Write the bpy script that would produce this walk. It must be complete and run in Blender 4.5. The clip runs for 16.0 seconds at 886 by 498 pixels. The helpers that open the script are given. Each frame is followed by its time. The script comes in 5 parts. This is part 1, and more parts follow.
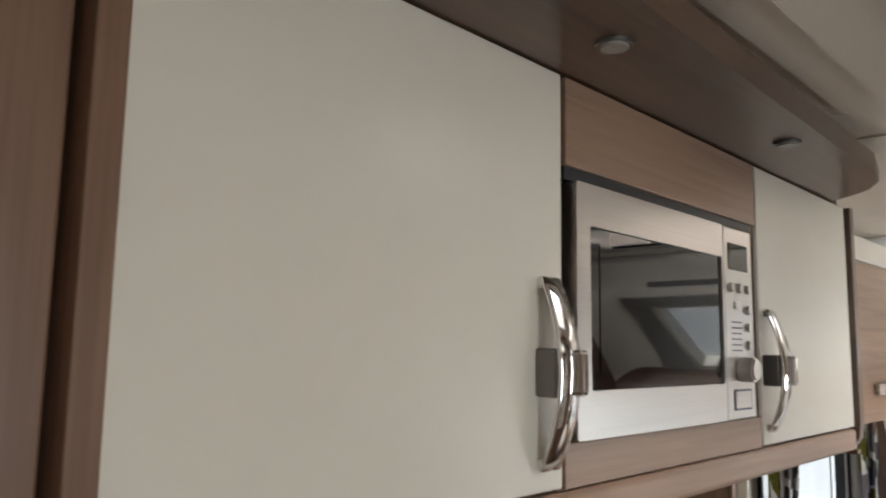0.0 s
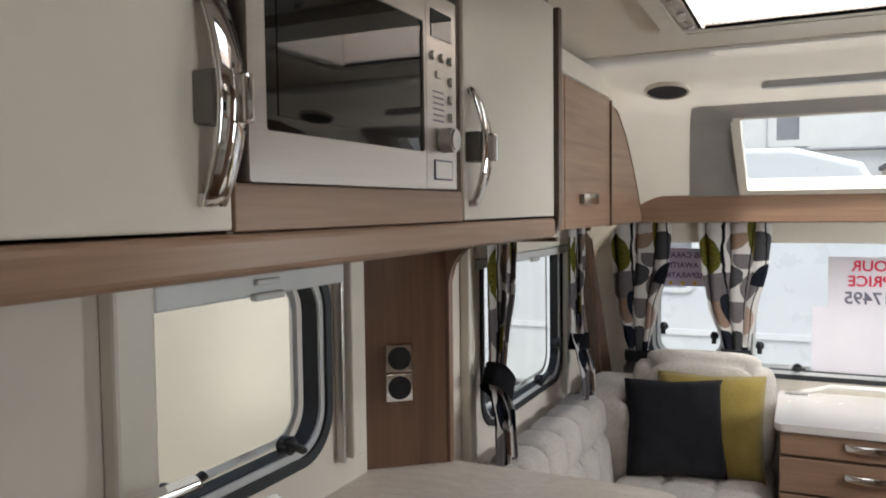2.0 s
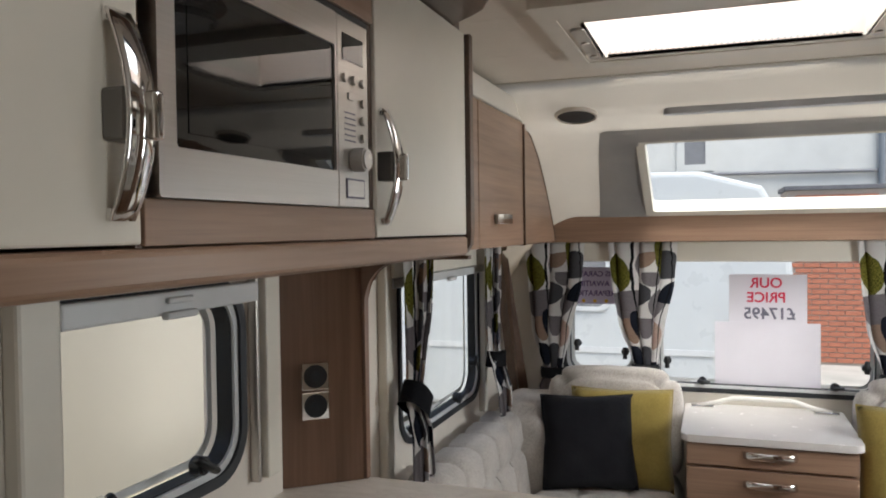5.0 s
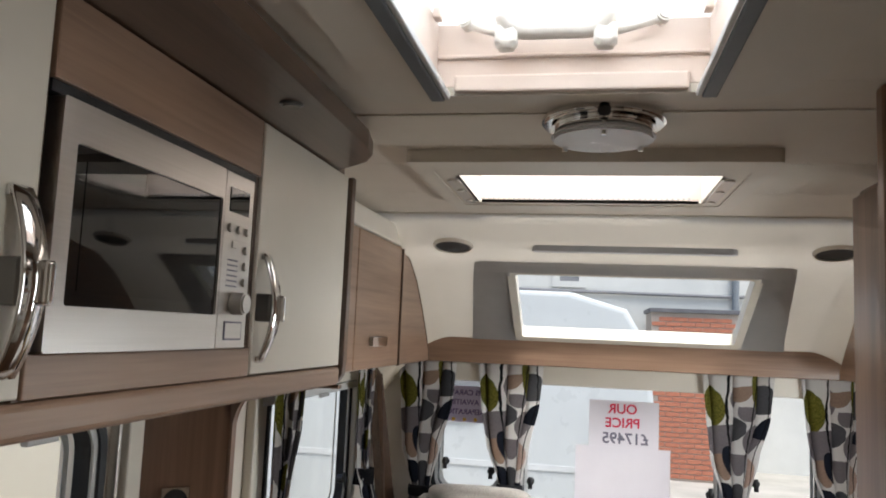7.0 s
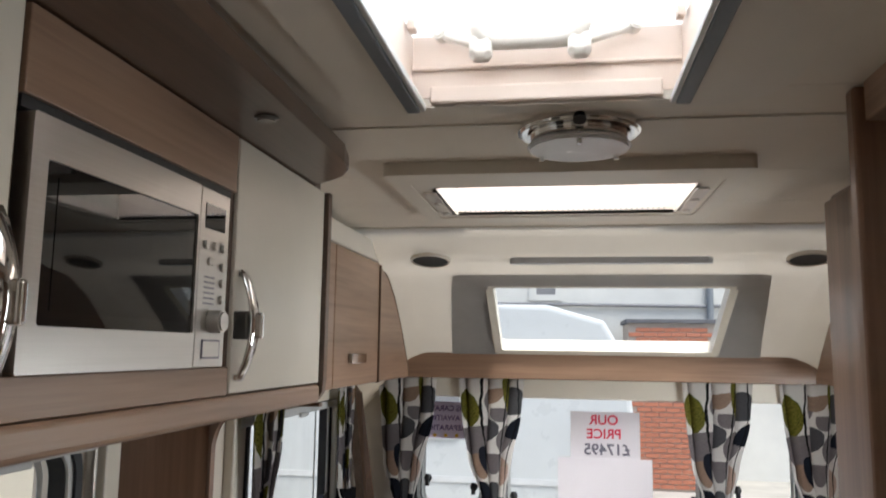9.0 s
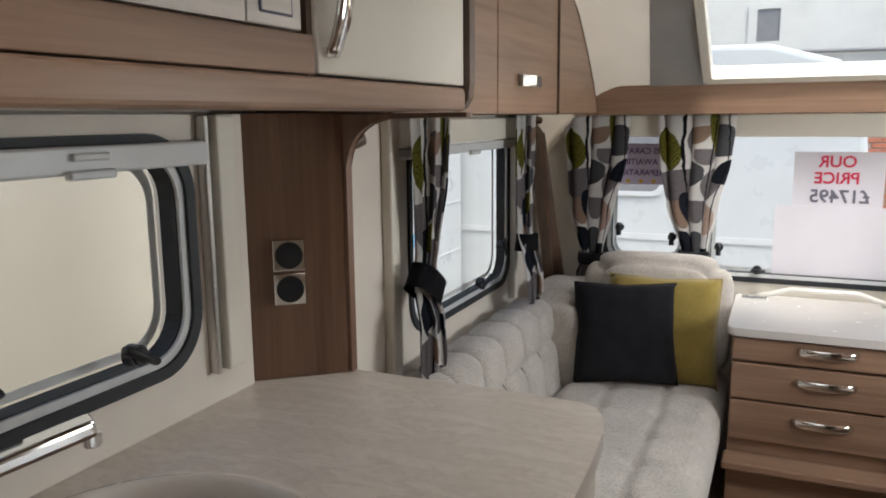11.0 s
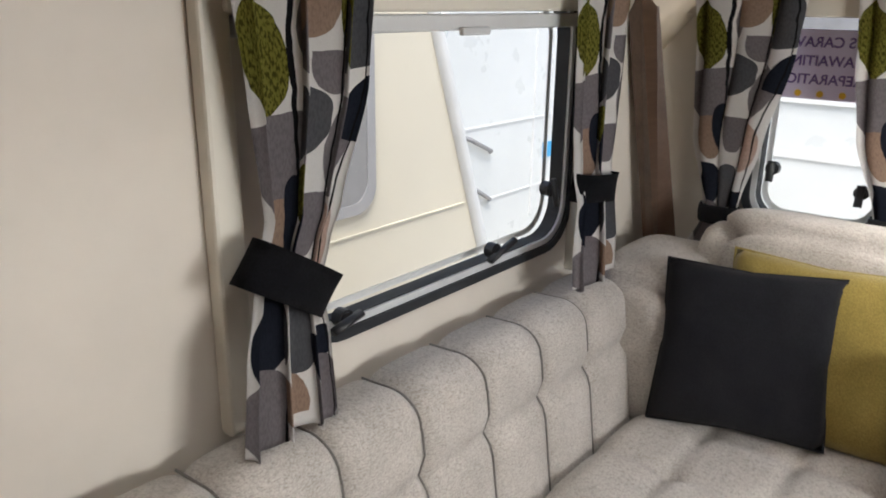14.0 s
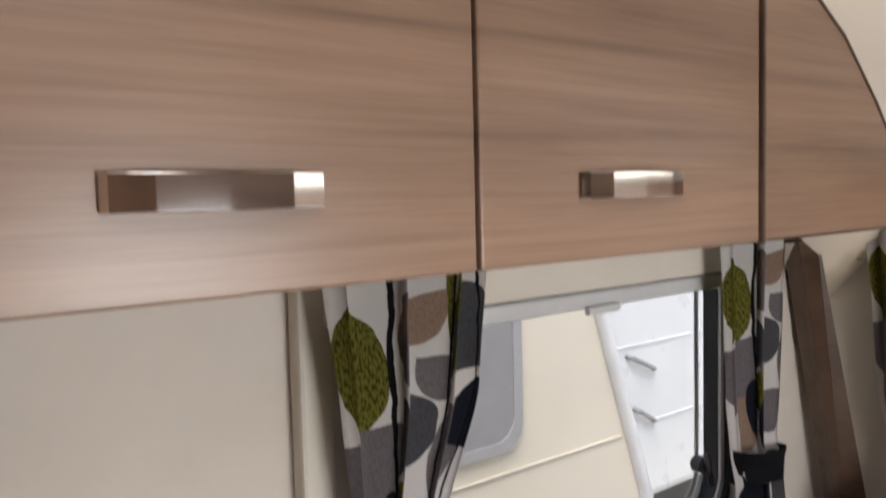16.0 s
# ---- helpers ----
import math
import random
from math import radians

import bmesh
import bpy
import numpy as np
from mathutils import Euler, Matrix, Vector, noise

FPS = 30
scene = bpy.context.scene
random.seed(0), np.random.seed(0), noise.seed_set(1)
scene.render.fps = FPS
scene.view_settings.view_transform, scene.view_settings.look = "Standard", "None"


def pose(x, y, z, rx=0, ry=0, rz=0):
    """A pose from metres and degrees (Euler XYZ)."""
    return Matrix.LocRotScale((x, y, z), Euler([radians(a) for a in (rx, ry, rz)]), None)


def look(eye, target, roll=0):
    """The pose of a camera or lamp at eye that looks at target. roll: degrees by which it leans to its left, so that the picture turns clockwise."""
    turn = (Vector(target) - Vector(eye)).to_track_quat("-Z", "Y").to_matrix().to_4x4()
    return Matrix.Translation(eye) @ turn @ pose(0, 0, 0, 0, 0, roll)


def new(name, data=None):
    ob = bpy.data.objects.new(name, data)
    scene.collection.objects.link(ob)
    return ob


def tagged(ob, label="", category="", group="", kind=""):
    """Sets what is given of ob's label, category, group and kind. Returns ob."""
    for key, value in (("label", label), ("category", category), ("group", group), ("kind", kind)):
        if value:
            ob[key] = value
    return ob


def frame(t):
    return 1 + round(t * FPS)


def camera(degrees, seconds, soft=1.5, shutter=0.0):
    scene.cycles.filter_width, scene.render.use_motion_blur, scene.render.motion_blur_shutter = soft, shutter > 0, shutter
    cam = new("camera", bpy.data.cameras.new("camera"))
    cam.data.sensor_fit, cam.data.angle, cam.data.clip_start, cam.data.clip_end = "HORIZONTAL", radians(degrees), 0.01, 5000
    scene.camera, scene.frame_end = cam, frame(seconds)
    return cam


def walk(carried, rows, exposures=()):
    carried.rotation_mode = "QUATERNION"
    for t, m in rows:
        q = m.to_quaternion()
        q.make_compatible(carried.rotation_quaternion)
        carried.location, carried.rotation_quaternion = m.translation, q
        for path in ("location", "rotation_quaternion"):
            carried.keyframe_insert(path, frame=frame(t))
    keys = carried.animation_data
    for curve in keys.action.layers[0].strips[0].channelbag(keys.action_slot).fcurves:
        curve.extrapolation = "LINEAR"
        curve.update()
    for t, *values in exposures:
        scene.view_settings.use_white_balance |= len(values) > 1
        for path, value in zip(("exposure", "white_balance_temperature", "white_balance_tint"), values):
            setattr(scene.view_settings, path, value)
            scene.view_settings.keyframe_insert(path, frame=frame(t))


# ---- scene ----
EXPO = [(0.0, 1.14, 6000, 5), (1.0, 0.9, 6050, 5), (3.0, 0.65, 6080, 6), (5.5, 0.53, 6080, 6), (9.0, 0.57, 6080, 6), (10.2, 0.5, 6100, 5), (12.5, 1.05, 6200, 9), (13.5, 1.08, 6250, 8), (14.5, 1.05, 6250, 7), (16.0, 0.92, 6300, 11)]
cam = camera(59.8, 16.0, soft=1.8, shutter=0.3)
# seconds, x, y, z, yaw, pitch, roll
PATH = [
    (0.0, 0.0021, 0.0247, 1.5527, 42.85, 7.41, -0.89),
    (0.5, 0.0113, 0.0558, 1.5420, 37.24, 4.85, -1.92),
    (1.0, 0.0248, 0.0943, 1.5042, 31.42, 3.33, -1.50),
    (1.5, 0.0220, 0.1171, 1.4684, 27.56, 0.40, -0.33),
    (2.0, 0.0272, 0.1249, 1.4407, 25.26, -2.96, 0.69),
    (2.5, 0.0376, 0.1187, 1.4285, 22.98, -5.24, 1.66),
    (3.0, 0.0453, 0.1109, 1.4238, 21.97, -6.29, 2.39),
    (5.5, 0.0606, 0.0893, 1.4432, 17.44, 0.69, -0.17),
    (6.0, 0.0806, 0.0597, 1.4632, 14.69, 2.78, -0.99),
    (6.5, 0.0900, 0.0350, 1.4801, 12.52, 4.52, -1.59),
    (7.0, 0.0986, 0.0079, 1.5040, 10.68, 6.13, -2.40),
    (7.5, 0.0981, -0.0112, 1.5273, 9.56, 8.51, -2.67),
    (8.0, 0.0997, -0.0200, 1.5313, 9.01, 10.38, -2.31),
    (8.5, 0.1004, -0.0140, 1.5249, 8.63, 10.30, -1.66),
    (9.0, 0.0914, 0.0149, 1.4967, 9.04, 7.43, -0.79),
    (9.5, 0.0756, 0.0627, 1.4665, 12.72, 2.55, -0.49),
    (10.0, 0.0724, 0.1302, 1.4290, 16.80, -3.00, -0.02),
    (12.5, 0.0592, 0.9338, 1.3328, 35.09, -15.12, 0.47),
    (13.0, 0.0598, 1.1303, 1.3201, 38.33, -17.25, 0.92),
    (13.5, 0.0329, 1.3570, 1.3109, 37.48, -18.65, 1.12),
    (14.0, 0.0389, 1.5129, 1.3157, 39.45, -17.88, -0.70),
    (14.5, 0.0413, 1.6293, 1.3067, 47.02, -17.48, -0.89),
    (15.0, 0.0435, 1.6640, 1.3194, 50.24, -17.01, 0.71),
    (15.5, 0.0370, 1.6654, 1.3733, 51.12, -11.88, 1.82),
    (16.0, 0.0185, 1.6543, 1.4565, 51.81, -3.89, 1.45),
]
walk(cam, [(t, pose(x, y, z, 90 + pitch, roll, yaw)) for t, x, y, z, yaw, pitch, roll in PATH], exposures=EXPO)


# ---- daylight: overcast sky, soft sun, skylights ----
world = bpy.data.worlds.new("overcast_sky")
scene.world = world
world.use_nodes = True
wn = world.node_tree.nodes
sky = wn.new("ShaderNodeTexSky")
sky.sky_type = "NISHITA"
sky.sun_disc = False
sky.sun_elevation = radians(66)
sky.sun_rotation = radians(142)
sky.dust_density = 4.0
sky.ozone_density = 0.5
wn["Background"].inputs["Strength"].default_value = 0.15
world.node_tree.links.new(sky.outputs["Color"], wn["Background"].inputs["Color"])

sun = new("sun", bpy.data.lights.new("sun", "SUN"))
sun.data.energy, sun.data.angle, sun.data.color = 2.0, radians(35), (1.0, 0.96, 0.90)
sun.matrix_world = look((3.0, -3.8, 11), (0, 0, 0))


def opening_lamp(name, place, target, sx, sy, watts, color=(1.0, 0.98, 0.95)):
    lamp = new(name, bpy.data.lights.new(name, "AREA"))
    lamp.data.shape, lamp.data.size, lamp.data.size_y = "RECTANGLE", sx, sy
    lamp.data.energy, lamp.data.color = watts, color
    lamp.matrix_world = look(place, target)
    return lamp


opening_lamp("hatch_daylight", (0.06, 0.93, 2.09), (0.06, 0.93, 0), 0.36, 0.42, 2.6)
opening_lamp("skylight_daylight", (0.09, 1.935, 2.03), (0.09, 1.935, 0), 0.62, 0.34, 1.6)
opening_lamp("side_window_daylight", (1.36, 2.42, 1.25), (0.0, 2.42, 1.1), 0.85, 0.55, 15)
opening_lamp("door_window_daylight", (1.36, 0.1, 1.35), (0.0, 0.1, 1.2), 0.5, 0.8, 4.5)

# ---- materials ----


def material(name, rough=0.5, metal=0.0, spec=0.5):
    m = bpy.data.materials.new(name)
    m.use_nodes = True
    b = m.node_tree.nodes["Principled BSDF"]
    b.inputs["Roughness"].default_value = rough
    b.inputs["Metallic"].default_value = metal
    b.inputs["Specular IOR Level"].default_value = spec
    return m, m.node_tree.nodes, m.node_tree.links, b


def noise_tex(n, l, scale, detail=4.0, stretch=(1, 1, 1), rough=0.55, distortion=0.0):
    co = n.new("ShaderNodeTexCoord")
    mp = n.new("ShaderNodeMapping")
    mp.inputs["Scale"].default_value = stretch
    t = n.new("ShaderNodeTexNoise")
    t.inputs["Scale"].default_value = scale
    t.inputs["Detail"].default_value = detail
    t.inputs["Roughness"].default_value = rough
    t.inputs["Distortion"].default_value = distortion
    l.new(co.outputs["Object"], mp.inputs["Vector"])
    l.new(mp.outputs["Vector"], t.inputs["Vector"])
    return t


def ramp(n, l, src, stops):
    r = n.new("ShaderNodeValToRGB")
    while len(r.color_ramp.elements) < len(stops):
        r.color_ramp.elements.new(0.5)
    for e, (p, c) in zip(r.color_ramp.elements, stops):
        e.position, e.color = p, (*c, 1)
    l.new(src, r.inputs["Fac"])
    return r


def mix(n, l, fac, a, b, mode="MIX"):
    x = n.new("ShaderNodeMix")
    x.data_type, x.blend_type = "RGBA", mode
    for k, v in ((0, fac), (6, a), (7, b)):
        if hasattr(v, "default_value"):
            l.new(v, x.inputs[k])
        else:
            x.inputs[k].default_value = v if k == 0 else (*v, 1)
    return x.outputs[2]


def bump(n, l, b, src, strength, distance=0.002):
    k = n.new("ShaderNodeBump")
    k.inputs["Strength"].default_value = strength
    k.inputs["Distance"].default_value = distance
    l.new(src, k.inputs["Height"])
    l.new(k.outputs["Normal"], b.inputs["Normal"])


def plain(name, color, rough=0.5, metal=0.0, spec=0.5, vary=0.06, scale=9.0, fine=0.0):
    """Painted, moulded or metal surface with faint blotches, smears in the gloss and fine relief."""
    m, n, l, b = material(name, rough, metal, spec)
    t = noise_tex(n, l, scale, 5)
    lo = tuple(c * (1 - vary) for c in color)
    hi = tuple(min(1, c * (1 + vary)) for c in color)
    l.new(ramp(n, l, t.outputs["Fac"], [(0.3, lo), (0.7, hi)]).outputs["Color"], b.inputs["Base Color"])
    t2 = noise_tex(n, l, scale * 3, 3)
    mr = n.new("ShaderNodeMapRange")
    mr.inputs["To Min"].default_value, mr.inputs["To Max"].default_value = rough * 0.85, min(1, rough * 1.2)
    l.new(t2.outputs["Fac"], mr.inputs["Value"])
    l.new(mr.outputs["Result"], b.inputs["Roughness"])
    if fine:
        bump(n, l, b, noise_tex(n, l, 420, 2).outputs["Fac"], fine, 0.001)
    return m


def wood(name, grain, light=(0.33, 0.21, 0.14), dark=(0.19, 0.115, 0.074), rough=0.33):
    """Foil-faced elm: long fibres along one axis, broad cathedral bands, fine pores."""
    m, n, l, b = material(name, rough, 0, 0.55)
    st = [14.0, 14.0, 14.0]
    st["xyz".index(grain)] = 0.75
    bands = noise_tex(n, l, 1.0, 4, st, 0.6, 0.6)
    st2 = [90.0, 90.0, 90.0]
    st2["xyz".index(grain)] = 2.2
    fibre = noise_tex(n, l, 1.3, 3, st2, 0.6)
    c1 = ramp(n, l, bands.outputs["Fac"], [(0.3, dark), (0.46, tuple((p + 1.6 * q) / 2.6 for p, q in zip(dark, light))), (0.62, light), (0.8, tuple(c * 1.08 for c in light))])
    c2 = ramp(n, l, fibre.outputs["Fac"], [(0.34, (0.74, 0.71, 0.69)), (0.58, (1, 1, 1))])
    l.new(mix(n, l, 0.65, c1.outputs["Color"], c2.outputs["Color"], "MULTIPLY"), b.inputs["Base Color"])
    bump(n, l, b, fibre.outputs["Fac"], 0.12, 0.0006)
    return m


def fabric(name, a, b_, scale=300.0, strength=0.5, sheen=0.2):
    m, n, l, b = material(name, 0.95, 0, 0.15)
    t = noise_tex(n, l, scale, 2, (1, 1, 1), 0.7)
    t2 = noise_tex(n, l, 14, 4)
    big = ramp(n, l, t2.outputs["Fac"], [(0.3, a), (0.7, b_)])
    small = ramp(n, l, t.outputs["Fac"], [(0.36, (0.66, 0.65, 0.64)), (0.62, (1, 1, 1))])
    l.new(mix(n, l, 0.8, big.outputs["Color"], small.outputs["Color"], "MULTIPLY"), b.inputs["Base Color"])
    b.inputs["Sheen Weight"].default_value = sheen
    bump(n, l, b, t.outputs["Fac"], strength, 0.002)
    return m


def brushed_steel():
    m, n, l, b = material("brushed_steel", 0.3, 1.0)
    t = noise_tex(n, l, 1.0, 3, (300, 4, 300), 0.6)
    l.new(ramp(n, l, t.outputs["Fac"], [(0.3, (0.585, 0.56, 0.53)), (0.7, (0.635, 0.61, 0.58))]).outputs["Color"], b.inputs["Base Color"])
    mr = n.new("ShaderNodeMapRange")
    mr.inputs["To Min"].default_value, mr.inputs["To Max"].default_value = 0.26, 0.38
    l.new(t.outputs["Fac"], mr.inputs["Value"])
    l.new(mr.outputs["Result"], b.inputs["Roughness"])
    bump(n, l, b, t.outputs["Fac"], 0.05, 0.0003)
    return m


def worktop_laminate():
    m, n, l, b = material("worktop_laminate", 0.3, 0, 0.5)
    t = noise_tex(n, l, 3.0, 6, (2.2, 7.0, 1), 0.65, 1.2)
    t2 = noise_tex(n, l, 60, 4)
    c = ramp(n, l, t.outputs["Fac"], [(0.3, (0.610, 0.543, 0.476)), (0.44, (0.683, 0.616, 0.549)), (0.49, (0.616, 0.549, 0.482)), (0.55, (0.701, 0.634, 0.567)), (0.75, (0.732, 0.671, 0.604))])
    l.new(mix(n, l, 0.3, c.outputs["Color"], ramp(n, l, t2.outputs["Fac"], [(0.35, (0.8, 0.78, 0.76)), (0.6, (1, 1, 1))]).outputs["Color"], "MULTIPLY"), b.inputs["Base Color"])
    return m


def curtain_print(name="curtain_print"):
    """White cotton printed with a repeat of large leaf shapes, some cut straight across, with thin black stalks."""
    m, n, l, b = material(name, 0.9, 0, 0.1)
    uv = n.new("ShaderNodeUVMap")
    wob = n.new("ShaderNodeTexNoise")
    wob.inputs["Scale"].default_value = 22.0
    l.new(uv.outputs["UV"], wob.inputs["Vector"])
    off = n.new("ShaderNodeVectorMath")
    off.operation = "MULTIPLY_ADD"
    off.inputs[1].default_value, off.inputs[2].default_value = (0.014, 0.014, 0), (-0.007, -0.007, 0)
    l.new(wob.outputs["Color"], off.inputs[0])
    add = n.new("ShaderNodeVectorMath")
    l.new(uv.outputs["UV"], add.inputs[0])
    l.new(off.outputs[0], add.inputs[1])
    rep = n.new("ShaderNodeVectorMath")
    rep.operation = "MODULO"
    rep.inputs[1].default_value = (0.4, 0.68, 1.0)
    l.new(add.outputs[0], rep.inputs[0])
    grey, char, navy = (0.24, 0.215, 0.225), (0.11, 0.11, 0.12), (0.02, 0.023, 0.035)
    olive, taupe, peach = (0.23, 0.215, 0.04), (0.40, 0.28, 0.21), (0.58, 0.43, 0.36)
    # across, up, half width, half height, turn, side kept by a straight cut (0: whole), colour
    leaves = ((0.055, 0.53, 0.052, 0.088, 0.15, 0, olive), (0.075, 0.42, 0.085, 0.12, 0.1, -1, grey), (0.095, 0.315, 0.045, 0.085, 0.1, -1, taupe),
              (0.075, 0.165, 0.065, 0.055, 0.2, 0, navy), (0.075, 0.062, 0.082, 0.062, -0.1, 0, grey), (0.165, 0.565, 0.036, 0.06, -0.1, 0, grey),
              (0.205, 0.60, 0.04, 0.05, 0.2, -1, taupe), (0.19, 0.44, 0.045, 0.05, 0.5, 0, char), (0.24, 0.52, 0.03, 0.05, 0.0, -1, grey),
              (0.165, 0.345, 0.022, 0.042, 0.0, 0, olive), (0.135, 0.30, 0.03, 0.07, 0.3, 0, navy), (0.225, 0.32, 0.035, 0.07, 0.0, -1, grey),
              (0.22, 0.16, 0.05, 0.06, 0.3, 0, char), (0.19, 0.05, 0.045, 0.06, 0.0, 1, taupe), (0.275, 0.60, 0.028, 0.09, 0.1, 0, olive),
              (0.345, 0.53, 0.05, 0.095, 0.1, 1, char), (0.29, 0.40, 0.055, 0.07, -0.2, 0, grey), (0.365, 0.42, 0.042, 0.075, -0.2, 1, navy),
              (0.315, 0.265, 0.04, 0.06, 0.1, 0, peach), (0.305, 0.14, 0.055, 0.055, 0.0, -1, navy), (0.335, 0.06, 0.055, 0.05, 0.2, 0, grey))
    br = n.new("ShaderNodeTexNoise")
    br.inputs["Scale"].default_value, br.inputs["Detail"].default_value = 1.0, 3.0
    bm_ = n.new("ShaderNodeMapping")
    bm_.inputs["Scale"].default_value = (420, 120, 1)
    l.new(uv.outputs["UV"], bm_.inputs["Vector"])
    l.new(bm_.outputs["Vector"], br.inputs["Vector"])
    col = (0.80, 0.775, 0.75)
    for u, v, ru, rv, turn, cut, color in leaves:
        mp = n.new("ShaderNodeMapping")
        mp.vector_type = "TEXTURE"
        mp.inputs["Location"].default_value, mp.inputs["Rotation"].default_value, mp.inputs["Scale"].default_value = (u, v, 0), (0, 0, turn), (ru * 1.06, rv, 1)
        l.new(rep.outputs[0], mp.inputs["Vector"])
        ln = n.new("ShaderNodeVectorMath")
        ln.operation = "LENGTH"
        l.new(mp.outputs["Vector"], ln.inputs[0])
        inside = n.new("ShaderNodeMath")
        inside.operation = "LESS_THAN"
        inside.inputs[1].default_value = 1.0
        l.new(ln.outputs["Value"], inside.inputs[0])
        mask = inside.outputs[0]
        if cut:
            sp = n.new("ShaderNodeSeparateXYZ")
            l.new(mp.outputs["Vector"], sp.inputs[0])
            half = n.new("ShaderNodeMath")
            half.operation = "GREATER_THAN" if cut > 0 else "LESS_THAN"
            half.inputs[1].default_value = -0.25 * cut
            l.new(sp.outputs["Y"], half.inputs[0])
            both = n.new("ShaderNodeMath")
            both.operation = "MULTIPLY"
            l.new(mask, both.inputs[0])
            l.new(half.outputs[0], both.inputs[1])
            mask = both.outputs[0]
        dry = 0.3 if color == olive else 0.82
        tone = ramp(n, l, br.outputs["Fac"], [(0.42, tuple(c * dry for c in color)), (0.54, color)])
        col = mix(n, l, mask, col, tone.outputs["Color"])
    # black stalks that wander down the cloth, thickening towards the foot
    sx = n.new("ShaderNodeSeparateXYZ")
    l.new(rep.outputs[0], sx.inputs[0])
    for u, swing, rate, phase, wide in ((0.128, 0.014, 9.0, 0.0, 0.004), (0.352, 0.010, 13.0, 1.0, 0.0022), (0.262, 0.012, 7.0, 2.0, 0.0028)):
        sn = n.new("ShaderNodeMath")
        sn.operation = "MULTIPLY_ADD"
        sn.inputs[1].default_value, sn.inputs[2].default_value = rate, phase
        l.new(sx.outputs["Y"], sn.inputs[0])
        si = n.new("ShaderNodeMath")
        si.operation = "SINE"
        l.new(sn.outputs[0], si.inputs[0])
        ctr = n.new("ShaderNodeMath")
        ctr.operation = "MULTIPLY_ADD"
        ctr.inputs[1].default_value, ctr.inputs[2].default_value = swing, u
        l.new(si.outputs[0], ctr.inputs[0])
        near = n.new("ShaderNodeMath")
        near.operation = "COMPARE"
        near.inputs[2].default_value = wide
        l.new(sx.outputs["X"], near.inputs[0])
        l.new(ctr.outputs[0], near.inputs[1])
        col = mix(n, l, near.outputs[0], col, (0.012, 0.012, 0.014))
    weave = noise_tex(n, l, 500, 2)
    col = mix(n, l, 0.25, col, ramp(n, l, weave.outputs["Fac"], [(0.35, (0.8, 0.8, 0.8)), (0.6, (1, 1, 1))]).outputs["Color"], "MULTIPLY")
    l.new(col, b.inputs["Base Color"])
    bump(n, l, b, weave.outputs["Fac"], 0.2, 0.001)
    return m


def chenille(name, a, b_):
    """Woven upholstery: horizontal slubs over a fine weave, with paler and darker flecks."""
    m, n, l, b = material(name, 0.95, 0, 0.15)
    slub = noise_tex(n, l, 1.0, 3, (120, 120, 420), 0.7)
    weave = noise_tex(n, l, 330, 2, (1, 1, 1), 0.7)
    blot = noise_tex(n, l, 9, 4)
    c = ramp(n, l, blot.outputs["Fac"], [(0.3, a), (0.7, b_)]).outputs["Color"]
    c = mix(n, l, 0.75, c, ramp(n, l, slub.outputs["Fac"], [(0.34, (0.60, 0.575, 0.55)), (0.5, (0.95, 0.94, 0.93)), (0.66, (1, 1, 1))]).outputs["Color"], "MULTIPLY")
    c = mix(n, l, 0.7, c, ramp(n, l, weave.outputs["Fac"], [(0.36, (0.6, 0.58, 0.56)), (0.6, (1, 1, 1))]).outputs["Color"], "MULTIPLY")
    l.new(c, b.inputs["Base Color"])
    b.inputs["Sheen Weight"].default_value = 0.25
    bump(n, l, b, slub.outputs["Fac"], 0.9, 0.002)
    return m


def translucent(name, color):
    """Milky roof-dome plastic that glows with the sky above it."""
    m, n, l, b = material(name, 0.4)
    t = n.new("ShaderNodeBsdfTranslucent")
    t.inputs["Color"].default_value = (*color, 1)
    x = n.new("ShaderNodeMixShader")
    x.inputs[0].default_value = 0.85
    b.inputs["Base Color"].default_value = (*color, 1)
    l.new(b.outputs[0], x.inputs[1])
    l.new(t.outputs[0], x.inputs[2])
    l.new(x.outputs[0], n["Material Output"].inputs["Surface"])
    return m


def glass(name, tint=(1, 1, 1), rough=0.0):
    m, n, l, b = material(name, rough)
    b.inputs["Base Color"].default_value = (*tint, 1)
    b.inputs["Transmission Weight"].default_value = 1.0
    b.inputs["IOR"].default_value = 1.05
    return m


WOOD_Y = wood("elm_along", "y")
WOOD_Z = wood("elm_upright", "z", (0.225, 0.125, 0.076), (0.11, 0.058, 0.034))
WOOD_X = wood("elm_across", "x")
# dark elm, its colour lowered further for the shade under the canopy
WOOD_DK_SHADED = wood("elm_dark_shaded", "y", (0.12, 0.072, 0.047), (0.07, 0.04, 0.026), 0.3)
CREAM_GLOSS = plain("cream_door_gloss", (0.68, 0.63, 0.54), 0.33, vary=0.015)
CREAM_WALL = plain("cream_wallboard", (0.70, 0.64, 0.56), 0.55, vary=0.03, fine=0.08)
CEILING = plain("cream_ceiling_board", (0.72, 0.66, 0.57), 0.5, vary=0.02, fine=0.06)
MOULD = plain("cream_moulding", (0.70, 0.65, 0.57), 0.42, vary=0.02)
BLIND = plain("cream_blind_cassette", (0.70, 0.66, 0.57), 0.4, vary=0.03)
PLEAT = plain("grey_headlining", (0.50, 0.485, 0.47), 0.9, vary=0.05, fine=0.3)
CHROME = plain("chrome", (0.78, 0.77, 0.76), 0.07, 1.0, vary=0.02)
STEEL = brushed_steel()
BLACK = plain("black_plastic", (0.012, 0.012, 0.014), 0.4, vary=0.2)
RUBBER = plain("black_rubber_seal", (0.018, 0.02, 0.024), 0.6, vary=0.2)
